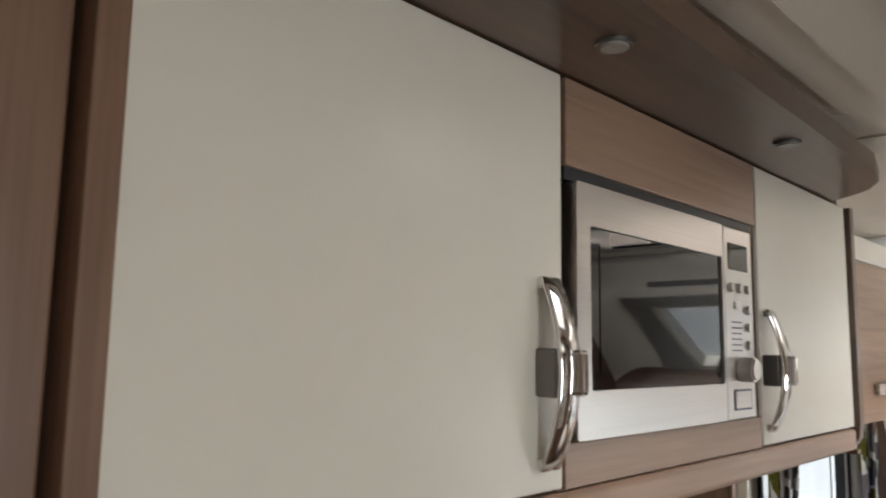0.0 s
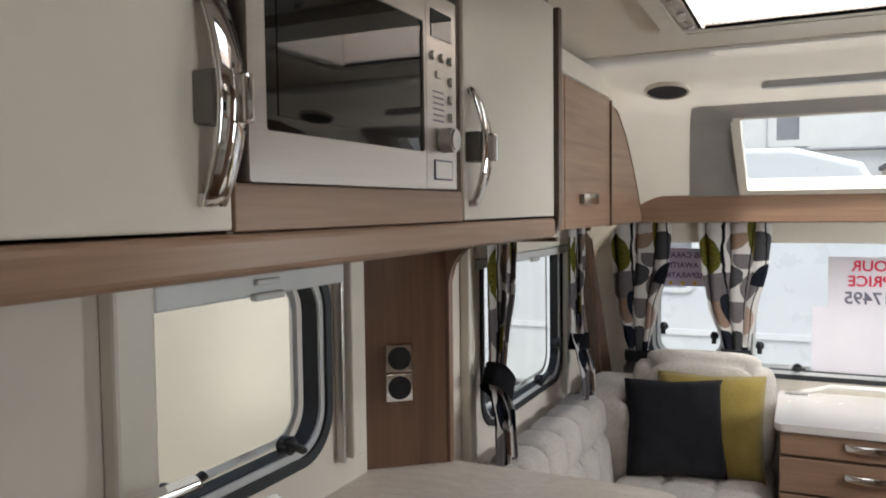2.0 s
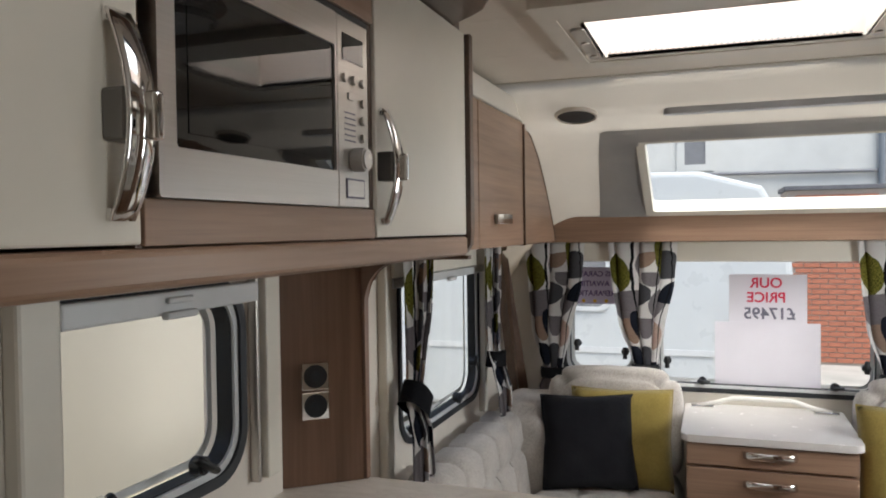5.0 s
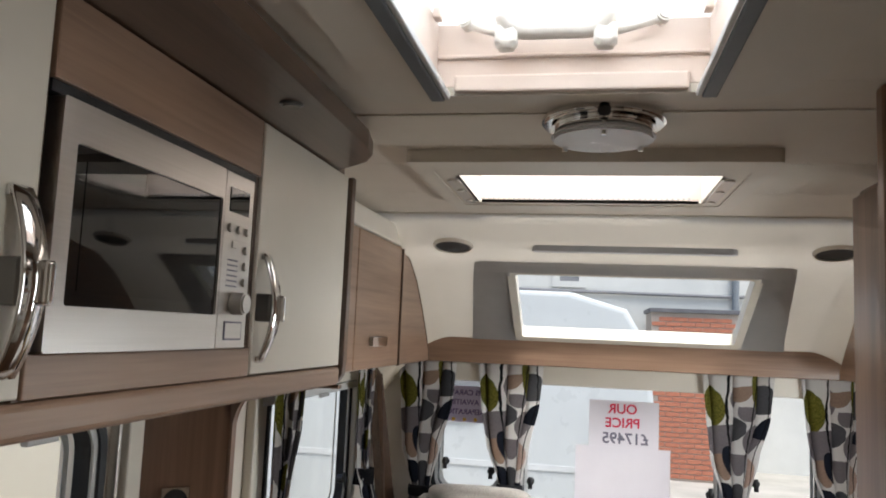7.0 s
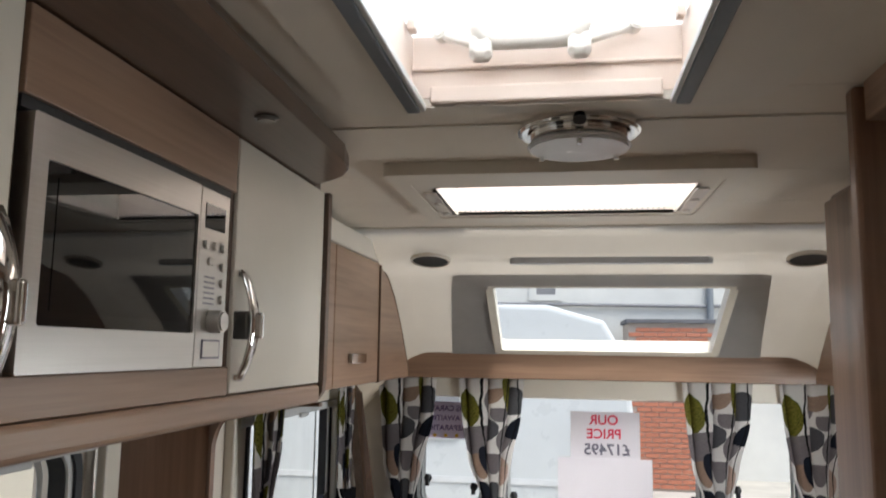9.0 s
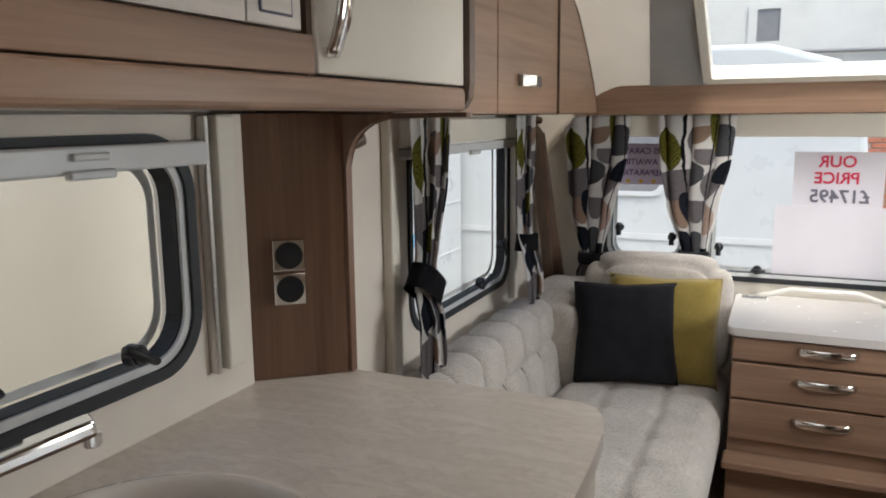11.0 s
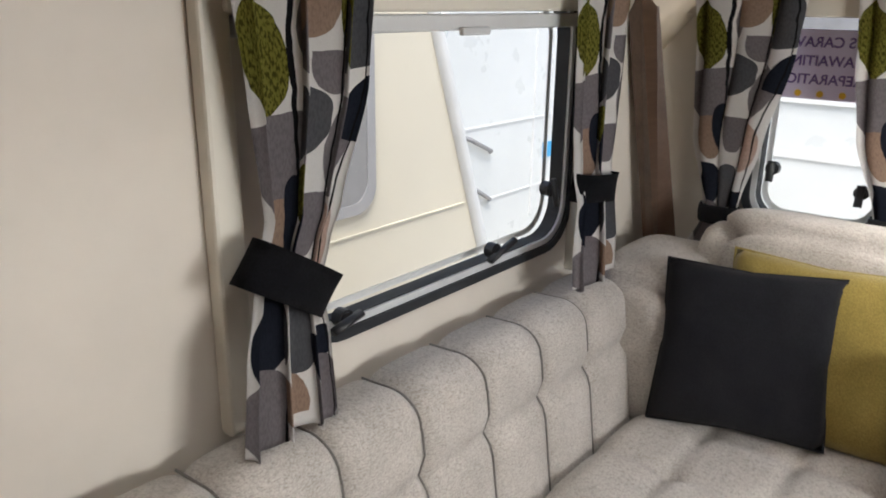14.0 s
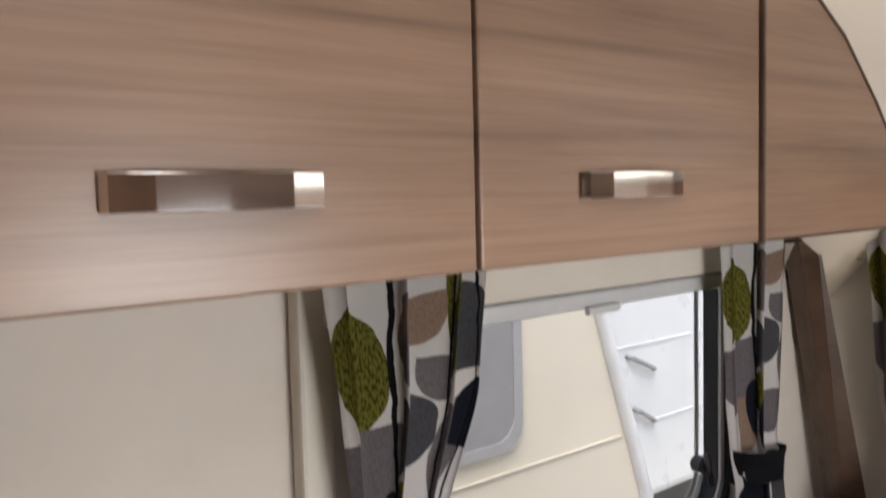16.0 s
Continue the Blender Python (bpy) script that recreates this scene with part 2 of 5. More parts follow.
BLACK_GLASS = plain("black_oven_glass", (0.003, 0.003, 0.0035), 0.02, spec=0.7, vary=0.3)
GREY_FRAME = plain("grey_white_frame", (0.62, 0.63, 0.63), 0.35)
PANE = glass("acrylic_pane")
FROST = translucent("milky_dome", (0.82, 0.82, 0.82))
PEACH = plain("pale_peach_shaft", (0.78, 0.66, 0.58), 0.5, vary=0.02)
WHITE_PLASTIC = plain("white_plastic", (0.78, 0.75, 0.70), 0.35)
BLUE_GREY = plain("blue_grey_rail", (0.13, 0.15, 0.18), 0.4)
SOFA = chenille("oatmeal_chenille", (0.50, 0.465, 0.425), (0.62, 0.58, 0.535))
CHAR = fabric("charcoal_cushion", (0.012, 0.012, 0.015), (0.018, 0.018, 0.021), 300, 0.4, 0.03)
MUSTARD = fabric("mustard_cushion", (0.27, 0.20, 0.05), (0.34, 0.255, 0.07))
CURTAIN = curtain_print()
WORKTOP = worktop_laminate()
PAPER = plain("white_paper", (0.72, 0.69, 0.74), 0.8, vary=0.02)
LILAC = plain("lilac_paper", (0.68, 0.62, 0.80), 0.8, vary=0.02)
RED_INK = plain("red_ink", (0.62, 0.03, 0.08), 0.8)
GREY_INK = plain("grey_ink", (0.16, 0.15, 0.2), 0.8)
PURPLE_INK = plain("purple_ink", (0.16, 0.1, 0.3), 0.8)
YELLOW_INK = plain("yellow_ink", (0.8, 0.5, 0.06), 0.8)
FLOORING = wood("oak_vinyl", "y", (0.30, 0.2, 0.13), (0.19, 0.12, 0.07))
CARPET = fabric("brown_carpet", (0.1, 0.075, 0.055), (0.13, 0.1, 0.075))
BODY_CREAM = plain("cream_caravan_body", (0.60, 0.56, 0.46), 0.3, vary=0.03, scale=2)
BODY_WHITE = plain("white_vehicle_body", (0.58, 0.60, 0.60), 0.28, vary=0.03, scale=2)
TINTED = plain("tinted_acrylic", (0.22, 0.22, 0.23), 0.15)
RENDER_WHITE = plain("white_painted_render", (0.62, 0.62, 0.59), 0.9, vary=0.07, scale=1.5, fine=0.3)
BRICK = plain("red_brick", (0.42, 0.16, 0.095), 0.9, vary=0.25, scale=5)
MORTAR = plain("mortar", (0.42, 0.36, 0.31), 0.95)
GRAVEL = plain("pale_yard_concrete", (0.42, 0.40, 0.36), 0.95, vary=0.15, scale=2, fine=0.4)
SLATE = plain("roof_slate", (0.12, 0.12, 0.13), 0.8, vary=0.2)

# ---- mesh helpers ----


def part(name, bm, mat, parent=None, label="", smooth=False):
    """Link a bmesh, written in world coordinates, as one mesh object under a thing or part."""
    me = bpy.data.meshes.new(name)
    if parent is not None:
        bm.transform(parent_world(parent).inverted())
    bmesh.ops.recalc_face_normals(bm, faces=bm.faces)
    bm.to_mesh(me)
    bm.free()
    me.materials.append(mat)
    if smooth:
        me.shade_smooth()
    ob = new(name, me)
    ob.parent = parent
    if label:
        ob["label"] = label
    return ob


def parent_world(ob):
    m = ob.matrix_basis.copy()
    while ob.parent is not None:
        ob = ob.parent
        m = ob.matrix_basis @ m
    return m


def thing(name, at, label, category, group="", kind=""):
    ob = new(name)
    ob.empty_display_size = 0.05
    ob.matrix_basis = Matrix.Translation(at)
    return tagged(ob, label, category, group, kind)


def box(x0, x1, y0, y1, z0, z1, bevel=0.0, seg=2, bm=None):
    own = bmesh.new()
    r = bmesh.ops.create_cube(own, size=1)
    bmesh.ops.transform(own, matrix=Matrix.Translation(((x0 + x1) / 2, (y0 + y1) / 2, (z0 + z1) / 2)) @ Matrix.Diagonal((abs(x1 - x0), abs(y1 - y0), abs(z1 - z0), 1)), verts=r["verts"])
    if bevel:
        bmesh.ops.bevel(own, geom=own.edges[:], offset=bevel, segments=seg, affect="EDGES", profile=0.5)
    if bm is None:
        return own
    merge(bm, own)
    return bm


def merge(bm, other):
    me = bpy.data.meshes.new("tmp")
    other.to_mesh(me)
    other.free()
    bm.from_mesh(me)
    bpy.data.meshes.remove(me)


def rounded(u0, u1, v0, v1, r, n=8):
    pts = []
    for cu, cv, a0 in ((u1 - r, v1 - r, 0), (u0 + r, v1 - r, 90), (u0 + r, v0 + r, 180), (u1 - r, v0 + r, 270)):
        for i in range(n + 1):
            a = radians(a0 + 90 * i / n)
            pts.append((cu + r * math.cos(a), cv + r * math.sin(a)))
    return pts


def on_x(x):
    return lambda u, v, d: (x + d, u, v)


def on_y(y):
    return lambda u, v, d: (u, y + d, v)


def on_z(z):
    return lambda u, v, d: (u, v, z + d)


def ring(outer, inner, f, d0, d1):
    """A plate with a hole: two loops of equally many points, between depths d0 and d1."""
    bm = bmesh.new()
    n = len(outer)
    lo = [[bm.verts.new(f(u, v, d)) for u, v in pts] for pts, d in ((outer, d0), (inner, d0), (inner, d1), (outer, d1))]
    for a, b in ((0, 1), (1, 2), (2, 3), (3, 0)):
        for i in range(n):
            j = (i + 1) % n
            bm.faces.new((lo[a][i], lo[a][j], lo[b][j], lo[b][i]))
    return bm


def slab(pts, f, d0, d1, bevel=0.0):
    bm = bmesh.new()
    a = [bm.verts.new(f(u, v, d0)) for u, v in pts]
    b = [bm.verts.new(f(u, v, d1)) for u, v in pts]
    bm.faces.new(a)
    bm.faces.new(b[::-1])
    n = len(pts)
    for i in range(n):
        bm.faces.new((a[i], b[i], b[(i + 1) % n], a[(i + 1) % n]))
    if bevel:
        ed = [e for e in bm.edges if abs((e.verts[0].co - e.verts[1].co).dot(Vector(f(0, 0, 1)) - Vector(f(0, 0, 0)))) < 1e-6]
        bmesh.ops.bevel(bm, geom=ed, offset=bevel, segments=3, affect="EDGES", profile=0.5)
    return bm


def tube(points, r, sides=10, flat=1.0, up=(0, 0, 1)):
    """A round or flattened bar along points."""
    bm = bmesh.new()
    loops = []
    pts = [Vector(p) for p in points]
    for i, p in enumerate(pts):
        d = (pts[min(i + 1, len(pts) - 1)] - pts[max(i - 1, 0)]).normalized()
        s = d.cross(Vector(up))
        s = s.normalized() if s.length > 1e-4 else Vector((1, 0, 0))
        t = s.cross(d)
        loops.append([bm.verts.new(p + r * (math.cos(2 * math.pi * k / sides) * s + flat * math.sin(2 * math.pi * k / sides) * t)) for k in range(sides)])
    for a, b in zip(loops, loops[1:]):
        for k in range(sides):
            bm.faces.new((a[k], a[(k + 1) % sides], b[(k + 1) % sides], b[k]))
    bm.faces.new(loops[0])
    bm.faces.new(loops[-1][::-1])
    return bm


def disc(place, axis, r, depth, sides=28, bevel=0.0):
    bm = bmesh.new()
    bmesh.ops.create_cone(bm, cap_ends=True, segments=sides, radius1=r, radius2=r, depth=depth)
    if bevel:
        bmesh.ops.bevel(bm, geom=[e for e in bm.edges if len(e.link_faces) == 2 and any(len(f.verts) > 4 for f in e.link_faces)], offset=bevel, segments=2, affect="EDGES")
    bm.transform(Matrix.Translation(place) @ Vector((0, 0, 1)).rotation_difference(Vector(axis)).to_matrix().to_4x4())
    return bm


def pillow(cx, cy, cz, sx, sy, sz, turn=None, power=0.55, res=14, dent=0.0):
    """A soft block: a rounded superellipsoid with its seam edges pulled in."""
    bm = bmesh.new()
    bmesh.ops.create_cube(bm, size=2)
    bmesh.ops.subdivide_edges(bm, edges=bm.edges[:], cuts=res, use_grid_fill=True)
    for v in bm.verts:
        q = v.co
        k = [abs(c) ** 4 for c in q]
        edge = (1 - 0.22 * (k[0] * k[1] + k[1] * k[2] + k[2] * k[0]) / 1.5)
        s = Vector((q.x, q.y, q.z)).normalized()
        m = max(abs(s.x), abs(s.y), abs(s.z))
        w = s / (abs(s.x) ** 9 + abs(s.y) ** 9 + abs(s.z) ** 9) ** (1 / 9)
        q2 = w * edge
        lump = noise.noise(Vector((q.x * 1.7 + cx * 9, q.y * 1.7 + cy * 7, q.z * 1.7))) * dent
        v.co = Vector((q2.x * sx / 2, q2.y * sy / 2, q2.z * sz / 2)) * (1 + lump)
    m = Matrix.Translation((cx, cy, cz))
    if turn is not None:
        m = m @ turn
    bm.transform(m)
    return bm

# ---- shell of the caravan ----
WL, WR, YB, YF = -0.85, 1.33, -1.3, 3.5
ZC = 1.888

KX = -0.79
KW = (0.83, 1.337, 0.985, 1.35)
KHOLE = (0.80, 1.36, 0.96, 1.37)
LW = (2.235, 3.065, 0.772, 1.35)


def plate_with_windows(name, f, u0, u1, v0, v1, holes, d0, d1, mat, label):
    """A wall plate cut into full-height strips, with a rounded opening in each hole's cell."""
    bm = bmesh.new()
    cuts = [u0]
    for h in holes:
        cuts += [h[0] - 0.03, h[1] + 0.03]
    cuts.append(u1)
    for i in range(len(cuts) - 1):
        a, b = cuts[i], cuts[i + 1]
        if i % 2 == 0:
            merge(bm, slab([(a, v0), (b, v0), (b, v1), (a, v1)], f, d0, d1))
        else:
            h = holes[i // 2]
            lo, hi = h[2] - 0.03, h[3] + 0.03
            merge(bm, ring(rounded(a, b, lo, hi, 0.0005), rounded(*h[:4], h[4]), f, d0, d1))
            merge(bm, slab([(a, v0), (b, v0), (b, lo), (a, lo)], f, d0, d1))
            merge(bm, slab([(a, hi), (b, hi), (b, v1), (a, v1)], f, d0, d1))
    return tagged(part(name, bm, mat), label, "wall", kind="structure")


plate_with_windows("wall_west", on_x(WL), YB, YF + 0.06, 0, 2.0, [(*KHOLE, 0.06), (*LW, 0.1)], 0, -0.045, CREAM_WALL, "cream wallboard side wall with two windows")
RWIN = (2.0, 2.85, 0.95, 1.5)
plate_with_windows("wall_east", on_x(WR), YB, YF + 0.06, 0, 2.0, [(-0.15, 0.35, 0.95, 1.75, 0.08), (*RWIN, 0.1)], 0, 0.045, CREAM_WALL, "cream wallboard side wall opposite the kitchen")
FL, FC, FR = (-0.585, -0.255, 0.775, 1.335), (-0.2, 0.675, 0.745, 1.33), (0.73, 1.06, 0.775, 1.335)
plate_with_windows("wall_north", on_y(YF), WL, WR, 0, 1.52, [(*FL, 0.08), (*FC, 0.07), (*FR, 0.08)], 0, 0.045, MOULD, "cream front wall with three windows")
tagged(part("wall_south", box(WL, WR, YB - 0.04, YB, 0, 2.0), CREAM_WALL), "plain cream rear partition", "wall", kind="structure")
tagged(part("floor", box(WL, WR, YB, YF, -0.04, 0.0), FLOORING), "oak-look vinyl floor", "floor", kind="structure")

HATCH = (-0.145, 0.265, 0.69, 1.158)
HOLE = (-0.157, 0.277, 0.678, 1.17)
SKYL = (-0.203, 0.376, 1.72, 2.07)


def ceiling_mesh():
    bm = bmesh.new()
    f = on_z(ZC)
    y_end = 2.47
    x0, x1 = WL, WR
    for (a, b) in ((YB, HOLE[2]), (HOLE[3], SKYL[2]), (SKYL[3], y_end)):
        cuts = [a, b]
        if a < 1.32 < b:
            cuts = [a, 1.318, b]
        for p, q in zip(cuts, cuts[1:]):
            merge(bm, slab([(x0, p + 0.0015), (x1, p + 0.0015), (x1, q - 0.0015), (x0, q - 0.0015)], f, 0, 0.04, 0.0))
    for h in (HOLE, SKYL):
        merge(bm, slab([(x0, h[2]), (h[0], h[2]), (h[0], h[3]), (x0, h[3])], f, 0, 0.04))
        merge(bm, slab([(h[1], h[2]), (x1, h[2]), (x1, h[3]), (h[1], h[3])], f, 0, 0.04))
    return bm


tagged(part("ceiling", ceiling_mesh(), CEILING), "cream ceiling boards with thin joints", "ceiling", kind="structure")
bm = box(WL, SKYL[0] - 0.02, YB, 2.5, ZC + 0.041, ZC + 0.06)
box(SKYL[1] + 0.02, WR, YB, 2.5, ZC + 0.041, ZC + 0.06, bm=bm)
tagged(part("ceiling_backing", bm, RUBBER), "dark roof layer above the ceiling joints", "ceiling", kind="structure")
tagged(part("ceiling_joint_strip", box(-0.34, WR, 1.3135, 1.3225, ZC - 0.003, ZC - 0.0005), BLIND), "thin cream joint strip across the ceiling", "trim", kind="structure")

tagged(part("trim_front_joint", box(WL, WR, 2.432, 2.441, ZC - 0.0035, ZC - 0.0006, 0.001), BLIND), "thin cream joint strip before the front moulding", "trim", kind="structure")

# curved front moulding, down from the ceiling to the front shelf, with the roof window in it
ROOFWIN = (-0.215, 0.715)
PROFILE = [(2.44, 1.8865), (2.505, 1.884), (2.555, 1.868), (2.615, 1.824), (2.70, 1.800), (2.80, 1.785), (2.87, 1.770), (2.94, 1.744), (3.03, 1.703), (3.13, 1.652), (3.23, 1.596), (3.33, 1.535), (3.42, 1.474), (3.45, 1.45), (3.515, 1.42)]


def moulding():
    bm = bmesh.new()
    xs = [WL + i * 0.0435 for i in range(9)] + [-0.33, ROOFWIN[0], 0.0, 0.25, 0.5, ROOFWIN[1], 0.83] + [WR - (8 - i) * 0.0435 for i in range(9)]
    grid = []
    for x in xs:
        side = max(0.0, -0.5 - x, x - 0.98)
        drop = 1.9 * side * side
        grid.append([bm.verts.new((x, y - (0.25 * side * (i / 13) if i < 14 else 0.0), z - drop * min(1.0, i / 4))) for i, (y, z) in enumerate(PROFILE)])
    for i in range(len(xs) - 1):
        for j in range(len(PROFILE) - 1):
            if ROOFWIN[0] - 0.001 <= xs[i] and xs[i + 1] <= ROOFWIN[1] + 0.001 and 7 <= j < 12:
                continue
            bm.faces.new((grid[i][j], grid[i + 1][j], grid[i + 1][j + 1], grid[i][j + 1]))
    r = bmesh.ops.solidify(bm, geom=bm.faces[:], thickness=-0.02)
    return bm


tagged(part("front_moulding", moulding(), MOULD, smooth=True), "cream curved moulding between ceiling and front shelf", "moulding", kind="structure")


def along(s):
    """Place on the moulding's profile, counted in rows."""
    i = min(int(s), len(PROFILE) - 2)
    (ya, za), (yb, zb) = PROFILE[i], PROFILE[i + 1]
    return ya + (yb - ya) * (s - i), za + (zb - za) * (s - i)


def sheet_on_moulding(x0, x1, s0, s1, hole, lift, thick, rows=10):
    bm = bmesh.new()
    xs = [x0, x0 + 0.02, hole[0], hole[1], x1 - 0.02, x1]
    ss = [s0, s0 + 0.25] + [s0 + 0.25 + (hole[2] - s0 - 0.25) * k / 3 for k in (1, 2, 3)] + [hole[2] + (s1 - hole[2]) * k / 6 for k in range(1, 7)]
    g = []
    for i, x in enumerate(xs):
        col = []
        for j, s in enumerate(ss):
            y, z = along(s)
            corner = (i in (0, 5)) and j == 0
            xx = x + (0.02 if i == 0 else -0.02) if corner else x
            run = (s - s0) / (s1 - s0)
            xx += -0.09 * run if i < 2 else 0.09 * run if i > 3 else 0.0
            col.append(bm.verts.new((xx, y - lift * 0.35, z - lift)))
        g.append(col)
    for i in range(5):
        for j in range(len(ss) - 1):
            if i == 2 and ss[j] >= hole[2] - 0.01:
                continue
            bm.faces.new((g[i][j], g[i + 1][j], g[i + 1][j + 1], g[i][j + 1]))
    bmesh.ops.solidify(bm, geom=bm.faces[:], thickness=-thick)
    return bm


tagged(part("roof_window_surround", sheet_on_moulding(-0.325, 0.80, 5.5, 12.4, (-0.205, 0.705, 7.0), 0.006, 0.006), PLEAT, smooth=False), "grey fabric panel round the sloping roof window", "trim", kind="structure")

# sloping front roof window
rw = thing("window_1", (0.25, 3.2, 1.6), "wide sloping roof window with a pale frame", "window", kind="structure")
(ya, za), (yb, zb) = along(7), along(12)
v = Vector((0, yb - ya, zb - za))
nrm = Vector((0, -v.z, v.y)).normalized()
if nrm.z < 0:
    nrm = -nrm


def on_slope(u, w, d):
    p = Vector((0, ya, za)) + v * w + nrm * d
    return (u, p.y, p.z)


part("window_frame", ring(rounded(-0.215, 0.715, 0.0, 1.0, 0.0005), rounded(-0.185, 0.685, 0.03, 0.9, 0.02), on_slope, -0.004, 0.05), BLIND, rw)
part("pane", slab([(-0.2, 0.01), (0.7, 0.01), (0.7, 0.95), (-0.2, 0.95)], on_slope, 0.052, 0.056), PANE, rw, "clear acrylic pane").visible_shadow = False

for sx in (-0.376, 0.869):
    sp = thing("ceiling_speaker", (sx, 2.636, 1.81), "black oval speaker grille set in the cream moulding", "speaker", "front speakers")
    m = Matrix.Translation((sx, 2.645, 1.806)) @ Matrix.Rotation(radians(-14), 4, "X")
    b1 = disc((0, 0, 0), (0, 0, 1), 0.062, 0.012, 32, 0.003)
    b1.transform(m @ Matrix.Diagonal((1.0, 0.9, 1, 1)))
    part("grille", b1, BLACK, sp)
    b2 = ring([(0.07 * math.cos(a * math.pi / 16), 0.063 * math.sin(a * math.pi / 16)) for a in range(32)], [(0.062 * math.cos(a * math.pi / 16), 0.056 * math.sin(a * math.pi / 16)) for a in range(32)], on_z(0), -0.008, 0.004)
    b2.transform(m)
    part("rim", b2, MOULD, sp)

lb = thing("light_bar", (0.24, 2.75, 1.79), "long grey strip light set in the front moulding", "light")
bm = slab(rounded(-0.10, 0.575, 2.65, 2.70, 0.02), on_z(1.794), 0.0, 0.03, 0.004)
part("body", bm, plain("grey_strip_lens", (0.42, 0.43, 0.45), 0.35), lb)

# roof hatch over the kitchen
hatch = thing("roof_hatch", (0.06, 0.93, ZC), "large roof hatch with a cream surround and white winding handle", "roof hatch")
outer = rounded(-0.295, 0.415, 0.52, 1.235, 0.12)
lip = rounded(-0.235, 0.345, 0.56, 1.162, 0.05)
inner = rounded(HATCH[0], HATCH[1], HATCH[2], HATCH[3], 0.006)
bm = ring(outer, lip, on_z(ZC), -0.007, -0.0005)
merge(bm, ring(lip, inner, on_z(ZC), -0.018, -0.004))
part("surround", bm, MOULD, hatch)
h0, h1, h2, h3 = HATCH
for a in ((h0 - 0.0115, h0, h2, h3), (h1, h1 + 0.0115, h2, h3), (h0 - 0.0115, h1 + 0.0115, h2 - 0.0115, h2), (h0 - 0.0115, h1 + 0.0115, h3, h3 + 0.0115)):
    part("shaft_side", box(*a, ZC - 0.003, 1.985), PEACH, hatch)
part("shaft_lip", box(h0 + 0.03, h1 - 0.03, h3 - 0.012, h3 - 0.0005, ZC - 0.015, ZC + 0.012, 0.004, 3), PEACH, hatch)
part("shaft_ledge", box(h0 + 0.002, h1 - 0.002, h3 - 0.008, h3 - 0.0005, ZC + 0.04, ZC + 0.046, 0.002), PEACH, hatch)
for sgn, x in ((1, h0 - 0.008), (-1, h1 + 0.011)):
    part("blind_rail", box(x, x + sgn * 0.022, h2 + 0.002, h3 + 0.004, ZC - 0.026, ZC - 0.0185, 0.003), BLUE_GREY, hatch, "blue-grey blind rail")
    part("rail_edge", box(x + sgn * 0.0225, x + sgn * 0.030, h2 + 0.002, h3 + 0.002, ZC - 0.024, ZC - 0.012, 0.002), GREY_FRAME, hatch)
part("cassette", box(-0.225, 0.345, 0.575, 0.70, ZC - 0.034, ZC - 0.0185, 0.006, 3), MOULD, hatch)
for k in range(56):
    x = -0.21 + k * 0.0097
    part("vent_slot", box(x, x + 0.005, 0.5725, 0.5755, ZC - 0.030, ZC - 0.023), WOOD_DK_SHADED, hatch)
bm = box(h0 - 0.02, h1 + 0.02, h2 - 0.02, h3 + 0.02, 1.987, 1.993)
part("dome", bm, FROST, hatch, "milky white dome")
for x in (-0.135, 0.255):
    for y in (0.80, 0.95, 1.10):
        part("dome_clip", box(x - 0.006, x + 0.006, y - 0.012, y + 0.012, 1.97, 1.986, 0.002), PEACH, hatch)
# winding bar: a broad U with upright ends and two arms out to pivots
part("winding_handle", tube([(-0.034, 1.10, 1.976), (-0.035, 1.10, 1.972), (-0.031, 1.105, 1.962), (-0.016, 1.113, 1.957), (0.005, 1.113, 1.956), (0.078, 1.113, 1.956), (0.098, 1.113, 1.957), (0.112, 1.105, 1.962), (0.116, 1.10, 1.972), (0.115, 1.10, 1.976)], 0.0155, 14, 1, (0, 1, 0)), WHITE_PLASTIC, hatch, "white plastic winding handle", True)
for x in (-0.032, 0.113):
    part("handle_foot", pillow(x, 1.11, 1.944, 0.034, 0.03, 0.042, res=6), WHITE_PLASTIC, hatch, smooth=True)
for x0, x1 in ((-0.028, -0.096), (0.109, 0.194)):
    part("arm", tube([(x0, 1.125, 1.951), (x1, 1.135, 1.977)], 0.0075, 10), WHITE_PLASTIC, hatch, smooth=True)
    part("arm_pivot", disc((x1, 1.136, 1.979), (0.4 if x1 > 0 else -0.4, -1, 0.2), 0.0115, 0.022, 18, 0.003), WHITE_PLASTIC, hatch)
for k in range(2):
    part("catch_plate", box(0.0 + 0.075 * k, 0.006 + 0.075 * k, 1.14, 1.157, 1.965, 1.982, 0.001), STEEL, hatch)

# front skylight
skl = thing("skylight", (0.09, 2.02, ZC), "wide shallow skylight with a cream surround and corner lamps", "skylight")
part("surround", ring(rounded(-0.293, 0.468, 1.575, 2.19, 0.012), rounded(-0.252, 0.425, 1.67, 2.11, 0.012), on_z(ZC), -0.028, -0.0005), MOULD, skl)
bm = ring(rounded(-0.252, 0.425, 1.67, 2.11, 0.012), rounded(SKYL[0], SKYL[1], SKYL[2], SKYL[3], 0.006), on_z(ZC), -0.026, -0.019)
part("bezel", bm, MOULD, skl)
for a in ((SKYL[0] - 0.01, SKYL[0], SKYL[2], SKYL[3]), (SKYL[1], SKYL[1] + 0.01, SKYL[2], SKYL[3]), (SKYL[0], SKYL[1], SKYL[2] - 0.01, SKYL[2]), (SKYL[0], SKYL[1], SKYL[3], SKYL[3] + 0.01)):
    part("shaft_side", box(*a, ZC - 0.026, ZC + 0.1), PEACH, skl)
